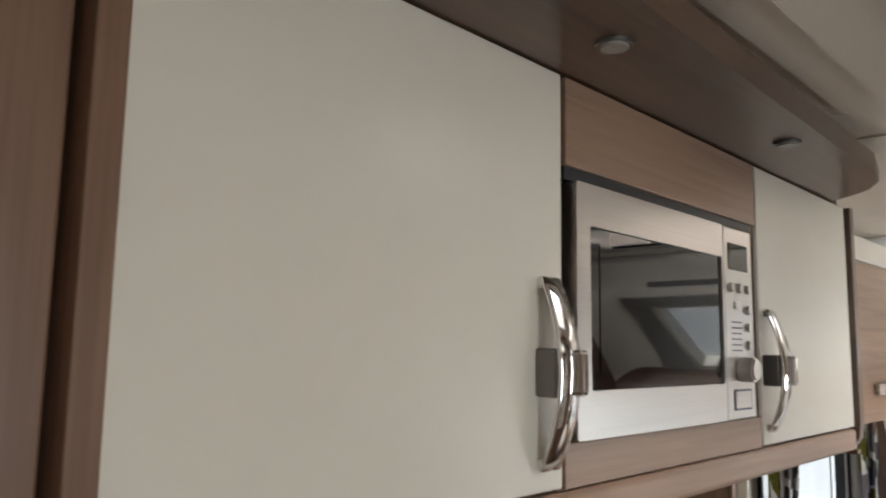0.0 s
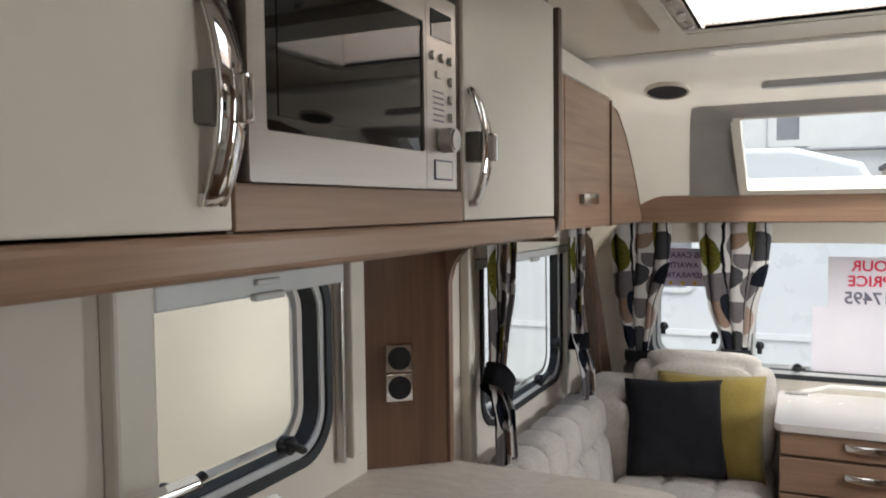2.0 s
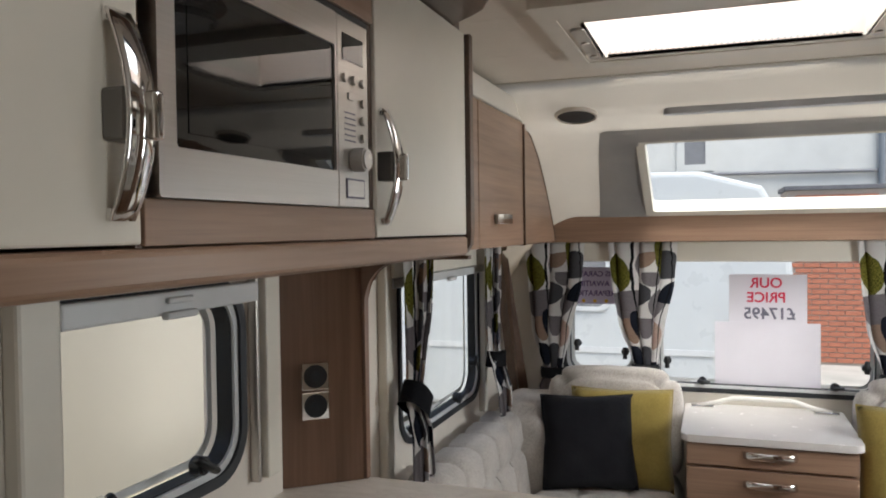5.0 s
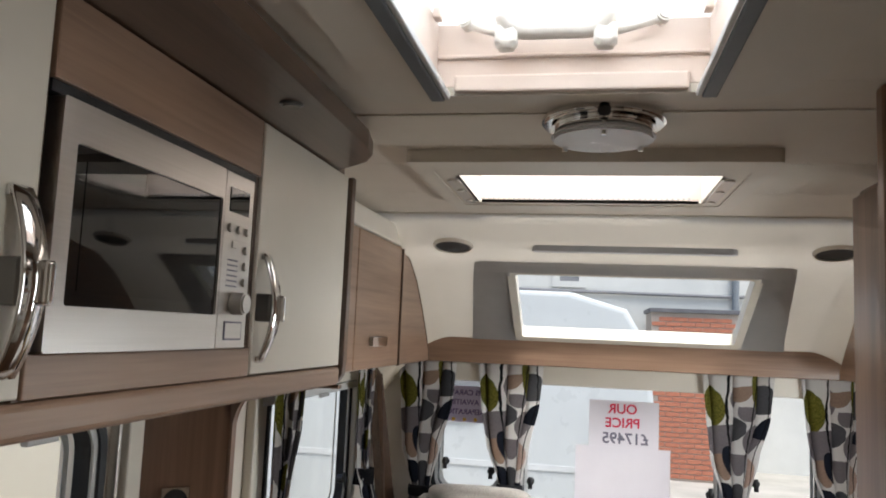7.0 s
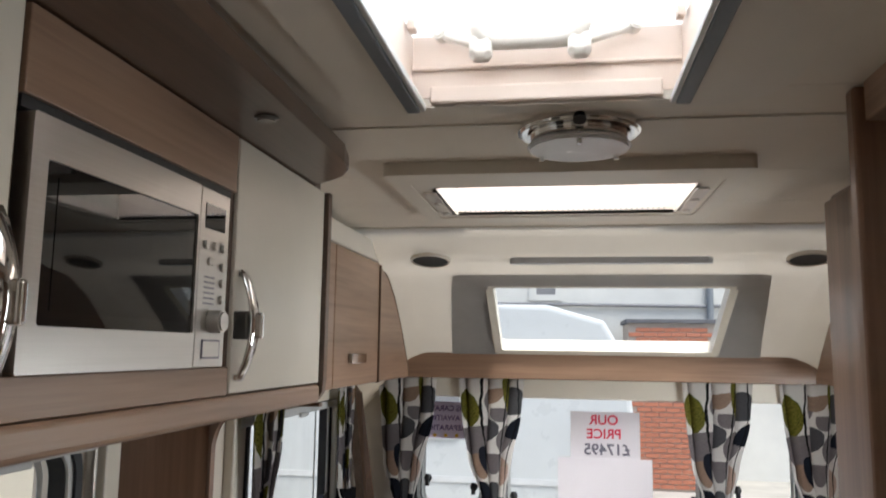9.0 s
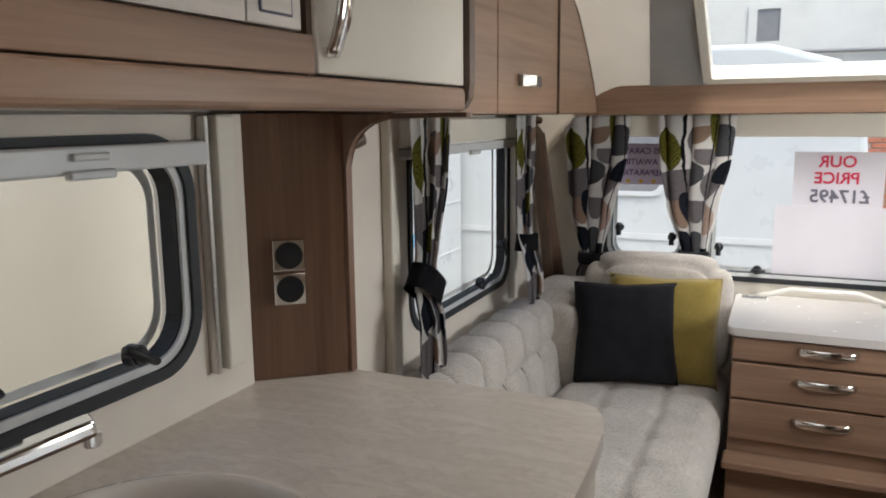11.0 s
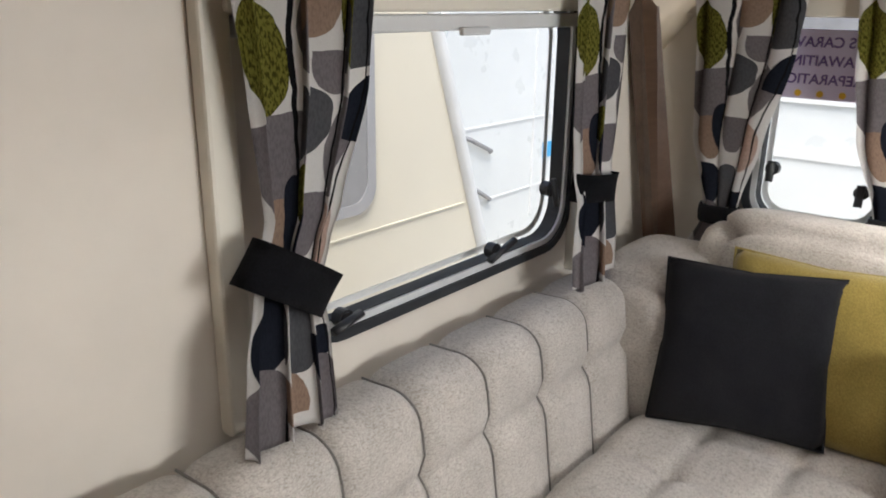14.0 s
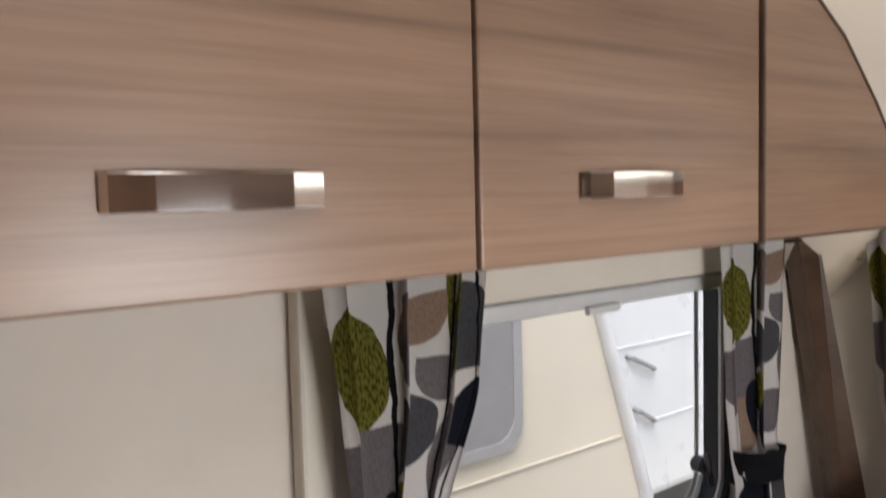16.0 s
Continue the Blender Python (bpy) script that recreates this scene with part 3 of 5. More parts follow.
part("dome", box(SKYL[0] - 0.02, SKYL[1] + 0.02, SKYL[2] - 0.02, SKYL[3] + 0.02, ZC + 0.101, ZC + 0.107), FROST, skl, "milky white dome").visible_shadow = False
for k in range(40):
    x = SKYL[0] + 0.008 + k * 0.0138
    part("blind_hole", box(x, x + 0.006, SKYL[3] - 0.0035, SKYL[3] - 0.001, ZC - 0.018, ZC - 0.012), PLEAT, skl)
for x in (-0.224, 0.394):
    part("corner_lamp", slab(rounded(x - 0.015, x + 0.015, 1.76, 2.06, 0.012), on_z(ZC - 0.031), 0, 0.006, 0.002), STEEL, skl, "small metal reading lamp strip")
    for dy in (1.88, 2.02):
        part("lamp_lens", disc((x, dy, ZC - 0.032), (0, 0, 1), 0.009, 0.004, 16), WHITE_PLASTIC, skl)

# round ceiling lamp
lamp = thing("ceiling_lamp", (0.115, 1.352, ZC), "round chrome ceiling lamp with a frosted glass disc", "ceiling lamp")
part("base", disc((0.115, 1.352, ZC - 0.008), (0, 0, 1), 0.107, 0.016, 40, 0.005), CHROME, lamp)
part("dish", disc((0.115, 1.352, ZC - 0.02), (0, 0, 1), 0.09, 0.014, 40, 0.006), CHROME, lamp)
part("glass_shade", disc((0.115, 1.352, ZC - 0.036), (0, 0, 1), 0.09, 0.012, 40, 0.005), plain("opal_glass", (0.62, 0.63, 0.64), 0.25), lamp, "frosted white glass disc")
for a in (30, 150, 270):
    p = (0.115 + 0.077 * math.cos(radians(a)), 1.352 + 0.077 * math.sin(radians(a)), ZC - 0.036)
    part("pin", disc(p, (0, 0, 1), 0.005, 0.03, 12), CHROME, lamp)
part("switch", disc((0.115, 1.25, ZC - 0.014), (0, -0.6, -1), 0.011, 0.01, 16), BLACK, lamp)

# front shelf under the roof window
tagged(part("front_shelf", box(-0.70, 1.20, 3.40, 3.5, 1.374, 1.484, 0.004), WOOD_X), "elm-look shelf fascia above the front windows", "shelf", kind="structure")
tagged(part("trim_front_head", box(-0.8, 1.28, 3.46, 3.499, 1.29, 1.3725, 0.004), BLIND), "cream blind cassette above the front windows", "trim", kind="structure")

# ---- windows ----


def window(name, f, rect, r, label, inward, latches):
    """Hinged acrylic caravan window: rubber seal, pale frame ring, double pane, dotted border, black catches."""
    u0, u1, v0, v1 = rect
    c = f((u0 + u1) / 2, v0, 0)
    w = thing(name, c, label, "window", kind="structure")
    s = inward
    g = 0.014
    part("seal", ring(rounded(u0 - 0.005, u1 + 0.005, v0 - 0.005, v1 + 0.005, r + 0.005), rounded(u0 + g, u1 - g, v0 + g, v1 - g, r - 0.01), f, s * 0.008, -s * 0.02), RUBBER, w)
    part("window_frame", ring(rounded(u0 + g - 0.003, u1 - g + 0.003, v0 + g - 0.003, v1 - g + 0.003, r - 0.01), rounded(u0 + 0.027, u1 - 0.027, v0 + 0.027, v1 - 0.027, r - 0.02), f, s * 0.002, -s * 0.035), GREY_FRAME, w)
    part("inner_seal", ring(rounded(u0 + 0.0262, u1 - 0.0262, v0 + 0.0262, v1 - 0.0262, r - 0.02), rounded(u0 + 0.0295, u1 - 0.0295, v0 + 0.0295, v1 - 0.0295, r - 0.022), f, -s * 0.004, -s * 0.036), RUBBER, w)
    part("pane", slab(rounded(u0 + 0.02, u1 - 0.02, v0 + 0.02, v1 - 0.02, r - 0.01), f, -s * 0.052, -s * 0.056), PANE, w, "clear acrylic pane").visible_shadow = False
    part("print_border", ring(rounded(u0 + 0.0285, u1 - 0.0285, v0 + 0.0285, v1 - 0.0285, r - 0.022), rounded(u0 + 0.042, u1 - 0.042, v0 + 0.042, v1 - 0.042, r - 0.028), f, -s * 0.048, -s * 0.0495), DOTS, w, "dotted grey printed border")
    for u, vv, du, dv in latches:
        base = f(u, vv, s * 0.012)
        la = part("catch", disc(base, Vector(f(0, 0, s)) - Vector(f(0, 0, 0)), 0.0165, 0.028, 16, 0.004), BLACK, w, "black plastic window catch")
        p0, p1 = f(u - 0.4 * du, vv - 0.4 * dv, s * 0.028), f(u + 0.6 * du, vv + 0.6 * dv, s * 0.036)
        pm = f(u, vv, s * 0.03)
        part("lever", tube([p0, pm, p1], 0.0095, 10, 0.7), BLACK, la, smooth=True)
    return w


def dotted():
    m, n, l, b = material("dotted_print", 0.6)
    vt = n.new("ShaderNodeTexVoronoi")
    vt.inputs["Scale"].default_value = 260
    vt.inputs["Randomness"].default_value = 0.0
    co = n.new("ShaderNodeTexCoord")
    l.new(co.outputs["Object"], vt.inputs["Vector"])
    l.new(ramp(n, l, vt.outputs["Distance"], [(0.28, (0.10, 0.11, 0.12)), (0.36, (0.62, 0.63, 0.62))]).outputs["Color"], b.inputs["Base Color"])
    return m


DOTS = dotted()
plate_with_windows("wall_kitchen_liner", on_x(KX), 0.2065, 1.474, 0.9005, 1.3825, [(*KW[:4], 0.09)], 0, -0.0595, CREAM_WALL, "cream wallboard behind the worktop round the window")
window("window_2", on_x(KX), KW, 0.09, "kitchen window with black seal and rounded corners", 1, [(1.19, 1.038, -0.06, 0.035), (0.915, 1.045, 0.08, 0.03)])
window("window_3", on_x(WL), LW, 0.1, "lounge side window with black catches and rounded corners", 1, [(2.325, 0.812, -0.07, -0.01), (2.749, 0.826, 0.075, 0.03), (2.95, 0.922, 0.005, -0.06)])
window("window_4", on_y(YF), FL, 0.08, "narrow front corner window with rounded corners", -1, [(-0.52, 0.93, 0.0, -0.05), (-0.315, 0.9, 0.0, -0.05)])
window("window_5", on_y(YF), FC, 0.07, "wide central front window", -1, [(-0.14, 0.87, 0.0, -0.05), (0.61, 0.87, 0.0, 0.05), (0.0, 0.79, 0.05, 0.0), (0.5, 0.79, 0.05, 0.0)])
window("window_6", on_y(YF), FR, 0.08, "narrow front corner window beside the wide one", -1, [(0.79, 0.93, 0.0, -0.05)])
window("window_7", on_x(WR), RWIN, 0.1, "lounge window in the far side wall", -1, [])

# blind cassettes round the side windows
tagged(part("trim_kitchen_blind_side", box(KX, KX + 0.03, 0.818, 0.888, 0.935, 1.382, 0.006), BLIND), "cream blind side channel by the kitchen window", "trim", kind="structure")
tagged(part("trim_kitchen_blind_channel", box(KX, KX + 0.02, 1.358, 1.369, 0.955, 1.382, 0.003), STEEL), "thin metal blind channel", "trim", kind="structure")
tagged(part("trim_kitchen_blind_edge", box(KX, KX + 0.032, 1.373, 1.418, 0.96, 1.382, 0.005), BLIND), "cream blind side channel next to the wooden post", "trim", kind="structure")
kb = thing("kitchen_blind", (WL + 0.02, 1.2, 1.32), "rolled-up blind bar across the kitchen window", "blind")
part("bar", box(KX + 0.009, KX + 0.028, 0.889, 1.357, 1.305, 1.342, 0.004), GREY_FRAME, kb)
part("pull_tab", box(KX + 0.026, KX + 0.04, 1.085, 1.16, 1.299, 1.311, 0.003), GREY_FRAME, kb)
part("pull_tab", box(KX + 0.026, KX + 0.036, 1.095, 1.155, 1.323, 1.333, 0.003), GREY_FRAME, kb)
lbn = thing("lounge_blind", (WL + 0.02, 2.65, 1.33), "rolled-up grey blind bar above the lounge window", "blind")
part("bar", box(WL + 0.004, WL + 0.03, 2.14, 3.06, 1.266, 1.294, 0.004), GREY_FRAME, lbn)
part("cassette", box(WL + 0.002, WL + 0.04, 2.12, 3.07, 1.298, 1.37, 0.006), BLIND, lbn)
part("pull_tab", box(WL + 0.03, WL + 0.042, 2.60, 2.68, 1.258, 1.272, 0.003), GREY_FRAME, lbn)
tagged(part("trim_lounge_blind_side", box(WL, WL + 0.03, 2.085, 2.132, 0.70, 1.38, 0.006), BLIND), "cream blind side channel by the lounge window", "trim", kind="structure")
tagged(part("trim_lounge_blind_edge", box(WL, WL + 0.03, 3.062, 3.10, 0.70, 1.38, 0.006), BLIND), "cream blind side channel at the window's far end", "trim", kind="structure")

# ---- kitchen ----


def bow_handle(parent, y0, y1, z0, z1, x, boss):
    """Broad flat chrome strap bowed away from the door, with a latch block behind its middle and a push button on it."""
    bm = bmesh.new()
    loops = []
    n = 18
    for k in range(n + 1):
        a = k / n
        out = 0.003 + 0.023 * math.sin(math.pi * a) ** 0.85
        z = z0 + (z1 - z0) * a
        ym = (y0 + y1) / 2
        h = (y1 - y0) / 2 * (0.86 + 0.14 * math.sin(math.pi * a))
        loops.append([bm.verts.new((x + out + dx, ym + h * q, z)) for q, dx in ((-1, 0.001), (-0.85, 0.004), (0, 0.0046), (0.85, 0.004), (1, 0.001), (0.9, -0.0005), (-0.9, -0.0005))])
    for p, q in zip(loops, loops[1:]):
        for i in range(7):
            bm.faces.new((p[i], p[(i + 1) % 7], q[(i + 1) % 7], q[i]))
    bm.faces.new(loops[0])
    bm.faces.new(loops[-1][::-1])
    h = part("handle", bm, CHROME, parent, "curved chrome bow handle", True)
    zm = (z0 + z1) / 2
    part("boss", box(x, x + 0.0245, boss[0], boss[1], zm - 0.022, zm + 0.022, 0.003), GUNMETAL, h, "dull grey latch block")
    part("catch_button", box(x + 0.022, x + 0.038, y1 - 0.013, y1 - 0.001, zm - 0.021, zm + 0.021, 0.004, 3), CHROME, h)
    for z in (z0 + 0.006, z1 - 0.006):
        part("foot", box(x, x + 0.006, y0 + 0.004, y1 - 0.004, z - 0.005, z + 0.005, 0.001), CHROME, h)
    return h


GUNMETAL = plain("gunmetal", (0.20, 0.19, 0.18), 0.35, 0.8)
FX = -0.42
cab = thing("overhead_kitchen_cabinet", (-0.64, 0.9, 1.385), "overhead kitchen cabinet with cream doors and elm-look carcass", "cabinet")
part("carcass", box(WL + 0.001, -0.80, 0.206, 1.588, 1.40, 1.828), WOOD_DK_SHADED, cab)
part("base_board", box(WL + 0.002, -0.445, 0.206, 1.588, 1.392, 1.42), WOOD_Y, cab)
part("divider", box(-0.8, FX - 0.006, 0.646, 0.655, 1.421, 1.826), WOOD_DK_SHADED, cab)
part("divider", box(-0.8, FX - 0.006, 1.135, 1.146, 1.421, 1.826), WOOD_DK_SHADED, cab)
part("bottom_rail", box(-0.444, FX + 0.002, 0.206, 1.588, 1.383, 1.4215, 0.008, 3), WOOD_Y, cab)
part("top_panel", box(FX - 0.02, FX, 0.656, 1.141, 1.737, 1.828, 0.0015), WOOD_Y, cab)
part("lower_panel", box(FX - 0.02, FX, 0.652, 1.141, 1.423, 1.466, 0.0015), WOOD_Y, cab)
d = part("door", box(FX - 0.02, FX, 0.209, 0.648, 1.4245, 1.828, 0.0025), CREAM_GLOSS, cab, "plain cream gloss door")
bow_handle(d, 0.602, 0.637, 1.445, 1.621, FX, (0.603, 0.632))
d = part("door", box(FX - 0.02, FX, 1.147, 1.583, 1.4245, 1.828, 0.0025), CREAM_GLOSS, cab, "plain cream gloss door")
bow_handle(d, 1.152, 1.186, 1.443, 1.617, FX, (1.149, 1.172))
part("end_panel", slab([(-0.845, 1.829), (-0.845, 1.385), (-0.445, 1.383), (-0.425, 1.388), (-0.414, 1.405), (-0.412, 1.43), (-0.412, 1.829)], on_y(1.589), 0, 0.025, 0.003), WOOD_DK_SHADED, cab)

canopy = thing("cabinet_canopy", (-0.5, 0.8, 1.83), "dark elm-look canopy, underside colour deepened for shade, with small round downlights above the cabinet", "canopy")
edge = [(-0.262, -0.6), (-0.27, 0.3), (-0.277, 0.52), (-0.286, 0.77), (-0.294, 1.1), (-0.30, 1.33), (-0.312, 1.40), (-0.335, 1.447), (-0.365, 1.478), (-0.41, 1.51), (-0.43, 1.53)]
edge = [(x - 0.003, y) for x, y in edge]
# underside shade is put into the soffit's darker elm colour
part("soffit", slab([(WL, -0.6)] + edge + [(-0.44, 1.612), (WL, 1.612)], on_z(1.83), 0, 0.034, 0.006), WOOD_DK_SHADED, canopy)
part("fascia", slab([(WL, -0.6)] + [(x - 0.022, y - 0.01) for x, y in edge] + [(-0.46, 1.6), (WL, 1.6)], on_z(1.8645), 0, 0.022), WOOD_Y, canopy)
for y in (0.616, 1.055):
    dl = part("downlight", disc((-0.341, y, 1.8285), (0, 0, 1), 0.018, 0.004, 28, 0.0015), GUNMETAL, canopy, "small round chrome downlight")
    part("lens", disc((-0.341, y, 1.8255), (0, 0, 1), 0.013, 0.003, 24), plain("downlight_lens", (0.3, 0.28, 0.25), 0.2), dl)

tall = thing("tall_wardrobe", (-0.6, -0.2, 0), "tall elm-look wardrobe side beside the cream door", "wardrobe")
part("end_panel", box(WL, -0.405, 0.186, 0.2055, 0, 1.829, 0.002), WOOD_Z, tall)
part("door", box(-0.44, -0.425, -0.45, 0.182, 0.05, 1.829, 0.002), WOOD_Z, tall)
part("carcass", box(WL, -0.445, -0.45, 0.184, 0, 1.829), WOOD_DK_SHADED, tall)

mw = thing("microwave_oven", (-0.55, 0.9, 1.466), "built-in stainless steel microwave oven with black glass door", "microwave oven")
part("body", box(-0.79, FX - 0.013, 0.667, 1.107, 1.468, 1.721, 0.004), BLACK, mw)
dr = part("door", ring(rounded(0.665, 1.0125, 1.467, 1.722, 0.004), rounded(0.690, 1.008, 1.514, 1.679, 0.004), on_x(FX + 0.006), 0, -0.02), STEEL, mw, "brushed steel door frame")
part("glass", box(FX - 0.012, FX + 0.003, 0.689, 1.009, 1.513, 1.680), BLACK_GLASS, dr, "black reflective glass")
mesh_m, mn, ml, mb = material("oven_mesh", 0.25, 0, 0.6)
vt = mn.new("ShaderNodeTexVoronoi")
vt.inputs["Scale"].default_value, vt.inputs["Randomness"].default_value = 420, 0.0
mco = mn.new("ShaderNodeTexCoord")
ml.new(mco.outputs["Object"], vt.inputs["Vector"])
ml.new(ramp(mn, ml, vt.outputs["Distance"], [(0.3, (0.002, 0.002, 0.002)), (0.5, (0.008, 0.008, 0.008))]).outputs["Color"], mb.inputs["Base Color"])
mb.inputs["Roughness"].default_value = 0.03
part("mesh_screen", box(FX + 0.0031, FX + 0.0038, 0.711, 0.988, 1.529, 1.664), mesh_m, dr, "fine dotted mesh behind the glass")
cp = part("control_panel", box(FX - 0.012, FX + 0.006, 1.0138, 1.108, 1.467, 1.722, 0.002), STEEL, mw, "brushed steel control panel")
part("display", box(FX + 0.006, FX + 0.0072, 1.028, 1.091, 1.664, 1.700, 0.0004), BLACK_GLASS, cp, "dark display window")
for y, z in ((1.0318, 1.640), (1.0594, 1.640), (1.0870, 1.640), (1.0870, 1.612), (1.0870, 1.588), (1.0870, 1.564)):
    part("button", disc((FX + 0.008, y, z), (1, 0, 0), 0.0062, 0.005, 14, 0.001), STEEL, cp)
part("button", box(FX + 0.006, FX + 0.0085, 1.042, 1.057, 1.612, 1.622, 0.001), STEEL, cp)
for k in range(6):
    part("label_mark", box(FX + 0.006, FX + 0.0064, 1.033, 1.066, 1.556 + k * 0.0075, 1.558 + k * 0.0075), GREY_INK, cp)
part("knob", disc((FX + 0.016, 1.060, 1.532), (1, 0, 0), 0.0165, 0.024, 28, 0.003), STEEL, cp, "round steel knob")
part("door_button", ring(rounded(1.035, 1.09, 1.479, 1.506, 0.002), rounded(1.0375, 1.0875, 1.4815, 1.5035, 0.002), on_x(FX + 0.0062), 0, 0.0012), GREY_INK, cp)
part("button_plate", box(FX + 0.006, FX + 0.0078, 1.0375, 1.0875, 1.4815, 1.5035), STEEL, cp)
part("vent_strip", box(FX - 0.03, FX - 0.004, 0.657, 1.13, 1.7235, 1.7365), BLACK, mw)

# diagonal post with sockets, and the arched end panel behind it
post = thing("kitchen_end_post", (-0.73, 1.54, 0.9), "upright elm-look post panel beside the window", "post panel")
a, b = Vector((-0.80, 1.478)), Vector((-0.662, 1.592))
nv = Vector(((b - a).y, -(b - a).x)).normalized()
q = [a, b, b - nv * 0.03, a - nv * 0.03]
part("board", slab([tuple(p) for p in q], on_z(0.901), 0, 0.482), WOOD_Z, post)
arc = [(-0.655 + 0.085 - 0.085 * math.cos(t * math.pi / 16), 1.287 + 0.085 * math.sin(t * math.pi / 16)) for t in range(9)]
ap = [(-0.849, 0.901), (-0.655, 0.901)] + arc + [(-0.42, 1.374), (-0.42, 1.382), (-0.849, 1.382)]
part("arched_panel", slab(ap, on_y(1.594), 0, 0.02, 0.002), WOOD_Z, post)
sw = thing("wall_socket_pair", (-0.74, 1.51, 1.045), "pair of chrome-plated wall sockets with black round faces", "socket")
axis = Vector((nv.x, nv.y, 0))
tang = Vector(((b - a).x, (b - a).y, 0)).normalized()
mid = Vector((-0.7405, 1.5265, 0)) + axis * 0.001
for zz in (1.132, 1.070):
    pl = bmesh.new()
    merge(pl, box(-0.029, 0.029, -0.006, 0.0, -0.029, 0.029, 0.002))
    fr = Matrix.Translation((mid.x, mid.y, zz)) @ Matrix(((tang.x, -axis.x, 0, 0), (tang.y, -axis.y, 0, 0), (0, 0, 1, 0), (0, 0, 0, 1)))
    pl.transform(fr)
    plate = part("plate", pl, CHROME, sw, "chrome square plate")
    for rr, dd, mt in ((0.0245, 0.004, BLACK), (0.012, 0.006, RUBBER)):
        dk = disc((mid.x + axis.x * 0.007, mid.y + axis.y * 0.007, zz), axis, rr, dd, 28, 0.001)
        part("face", dk, mt, plate)

# worktop with a round sink
wt = thing("worktop", (-0.5, 0.9, 0.87), "pale stone-look laminate worktop with a rounded corner", "worktop")
outline = [(WL + 0.001, -0.45), (-0.15, -0.45), (-0.148, 1.25), (-0.152, 1.40), (-0.16, 1.50), (-0.172, 1.555), (-0.19, 1.588), (-0.218, 1.603), (-0.26, 1.607), (-0.42, 1.612), (-0.64, 1.612), (WL + 0.001, 1.612)]
SC, SR = (-0.545, 0.955), 0.205
circle = [(SC[0] + SR * math.cos(2 * math.pi * k / 40), SC[1] + SR * math.sin(2 * math.pi * k / 40)) for k in range(40)]


def plate_with_hole(outer, hole, z0, z1):
    bm = bmesh.new()
    for z in (z0, z1):
        es = []
        for pts in (outer, hole):
            vs = [bm.verts.new((x, y, z)) for x, y in pts]
            es += [bm.edges.new((vs[i], vs[(i + 1) % len(vs)])) for i in range(len(vs))]
        bmesh.ops.triangle_fill(bm, use_beauty=True, edges=es)
    vs = list(bm.verts)
    for pts, base in ((outer, 0), (hole, len(outer))):
        n = len(pts)
        o = len(outer) + len(hole)
        for i in range(n):
            bm.faces.new((vs[base + i], vs[base + (i + 1) % n], vs[o + base + (i + 1) % n], vs[o + base + i]))
    return bm


part("slab", plate_with_hole(outline, circle, 0.87, 0.9), WORKTOP, wt)
part("edge_band", box(-0.1498, -0.1455, -0.448, 1.25, 0.8715, 0.8985, 0.001), WORKTOP, wt)
sink = thing("kitchen_sink", (SC[0], SC[1], 0.9), "round cream sink with a raised rim set in the worktop", "sink")
bm = bmesh.new()
prof = [(0.208, 0.9005), (0.206, 0.905), (0.196, 0.907), (0.188, 0.902), (0.18, 0.88), (0.165, 0.80), (0.12, 0.765), (0.02, 0.76)]
loops = [[bm.verts.new((SC[0] + r * math.cos(2 * math.pi * k / 40), SC[1] + r * math.sin(2 * math.pi * k / 40), z)) for k in range(40)] for r, z in prof]
for p, qq in zip(loops, loops[1:]):
    for k in range(40):
        bm.faces.new((p[k], p[(k + 1) % 40], qq[(k + 1) % 40], qq[k]))
bm.faces.new(loops[-1])
part("bowl", bm, plain("cream_sink", (0.66, 0.6, 0.53), 0.25), sink, smooth=True)

def bar(p0, p1, wide, thick):
    """Flat bar with eased edges between two places."""
    p0, p1 = Vector(p0), Vector(p1)
    bm = box(-wide / 2, wide / 2, 0, (p1 - p0).length, -thick / 2, thick / 2, min(wide, thick) * 0.3, 3)
    d = (p1 - p0).normalized()
    x = d.cross(Vector((0, 0, 1))).normalized()
    z = x.cross(d)
    bm.transform(Matrix.Translation(p0) @ Matrix((x, d, z)).transposed().to_4x4())
    return bm


tap = thing("kitchen_tap", (-0.79, 0.85, 0.9), "chrome mixer tap with a flat lever and long spout", "tap")
part("body", disc((-0.79, 0.84, 0.95), (0, 0, 1), 0.024, 0.1, 24, 0.003), CHROME, tap, smooth=False)
part("foot", disc((-0.79, 0.84, 0.905), (0, 0, 1), 0.032, 0.01, 28, 0.003), CHROME, tap)
part("spout", bar((-0.80, 0.822, 0.972), (-0.684, 1.022, 1.012), 0.034, 0.017), CHROME, tap)
part("nozzle", disc((-0.686, 1.018, 0.999), (0, 0, 1), 0.011, 0.016, 16, 0.002), CHROME, tap)
part("neck", disc((-0.79, 0.84, 1.015), (0, 0, 1), 0.016, 0.03, 20), CHROME, tap)
part("lever", bar((-0.808, 0.808, 1.036), (-0.742, 0.922, 1.056), 0.032, 0.009), CHROME, tap)

tap.matrix_basis = Matrix.Translation((-0.735, 0.81, 0.9)) @ Matrix.Diagonal((1, 1, 1.22, 1))

base = thing("kitchen_base_unit", (-0.5, 0.6, 0), "elm-look kitchen base unit under the worktop", "cabinet")
part("body", box(WL + 0.002, -0.2, -0.45, 1.585, 0.0, 0.869), WOOD_Y, base)
for k in range(3):
    dd = part("door", box(-0.199, -0.182, -0.43 + k * 0.67, 0.22 + k * 0.67, 0.1, 0.86, 0.003), CREAM_GLOSS, base)
    part("handle", tube([(-0.18 + 0.025 * math.sin(math.pi * j / 8), 0.1 + k * 0.6, 0.6 + 0.15 * j / 8) for j in range(9)], 0.008, 10, 0.4, (0, 1, 0)), CHROME, dd, smooth=True)

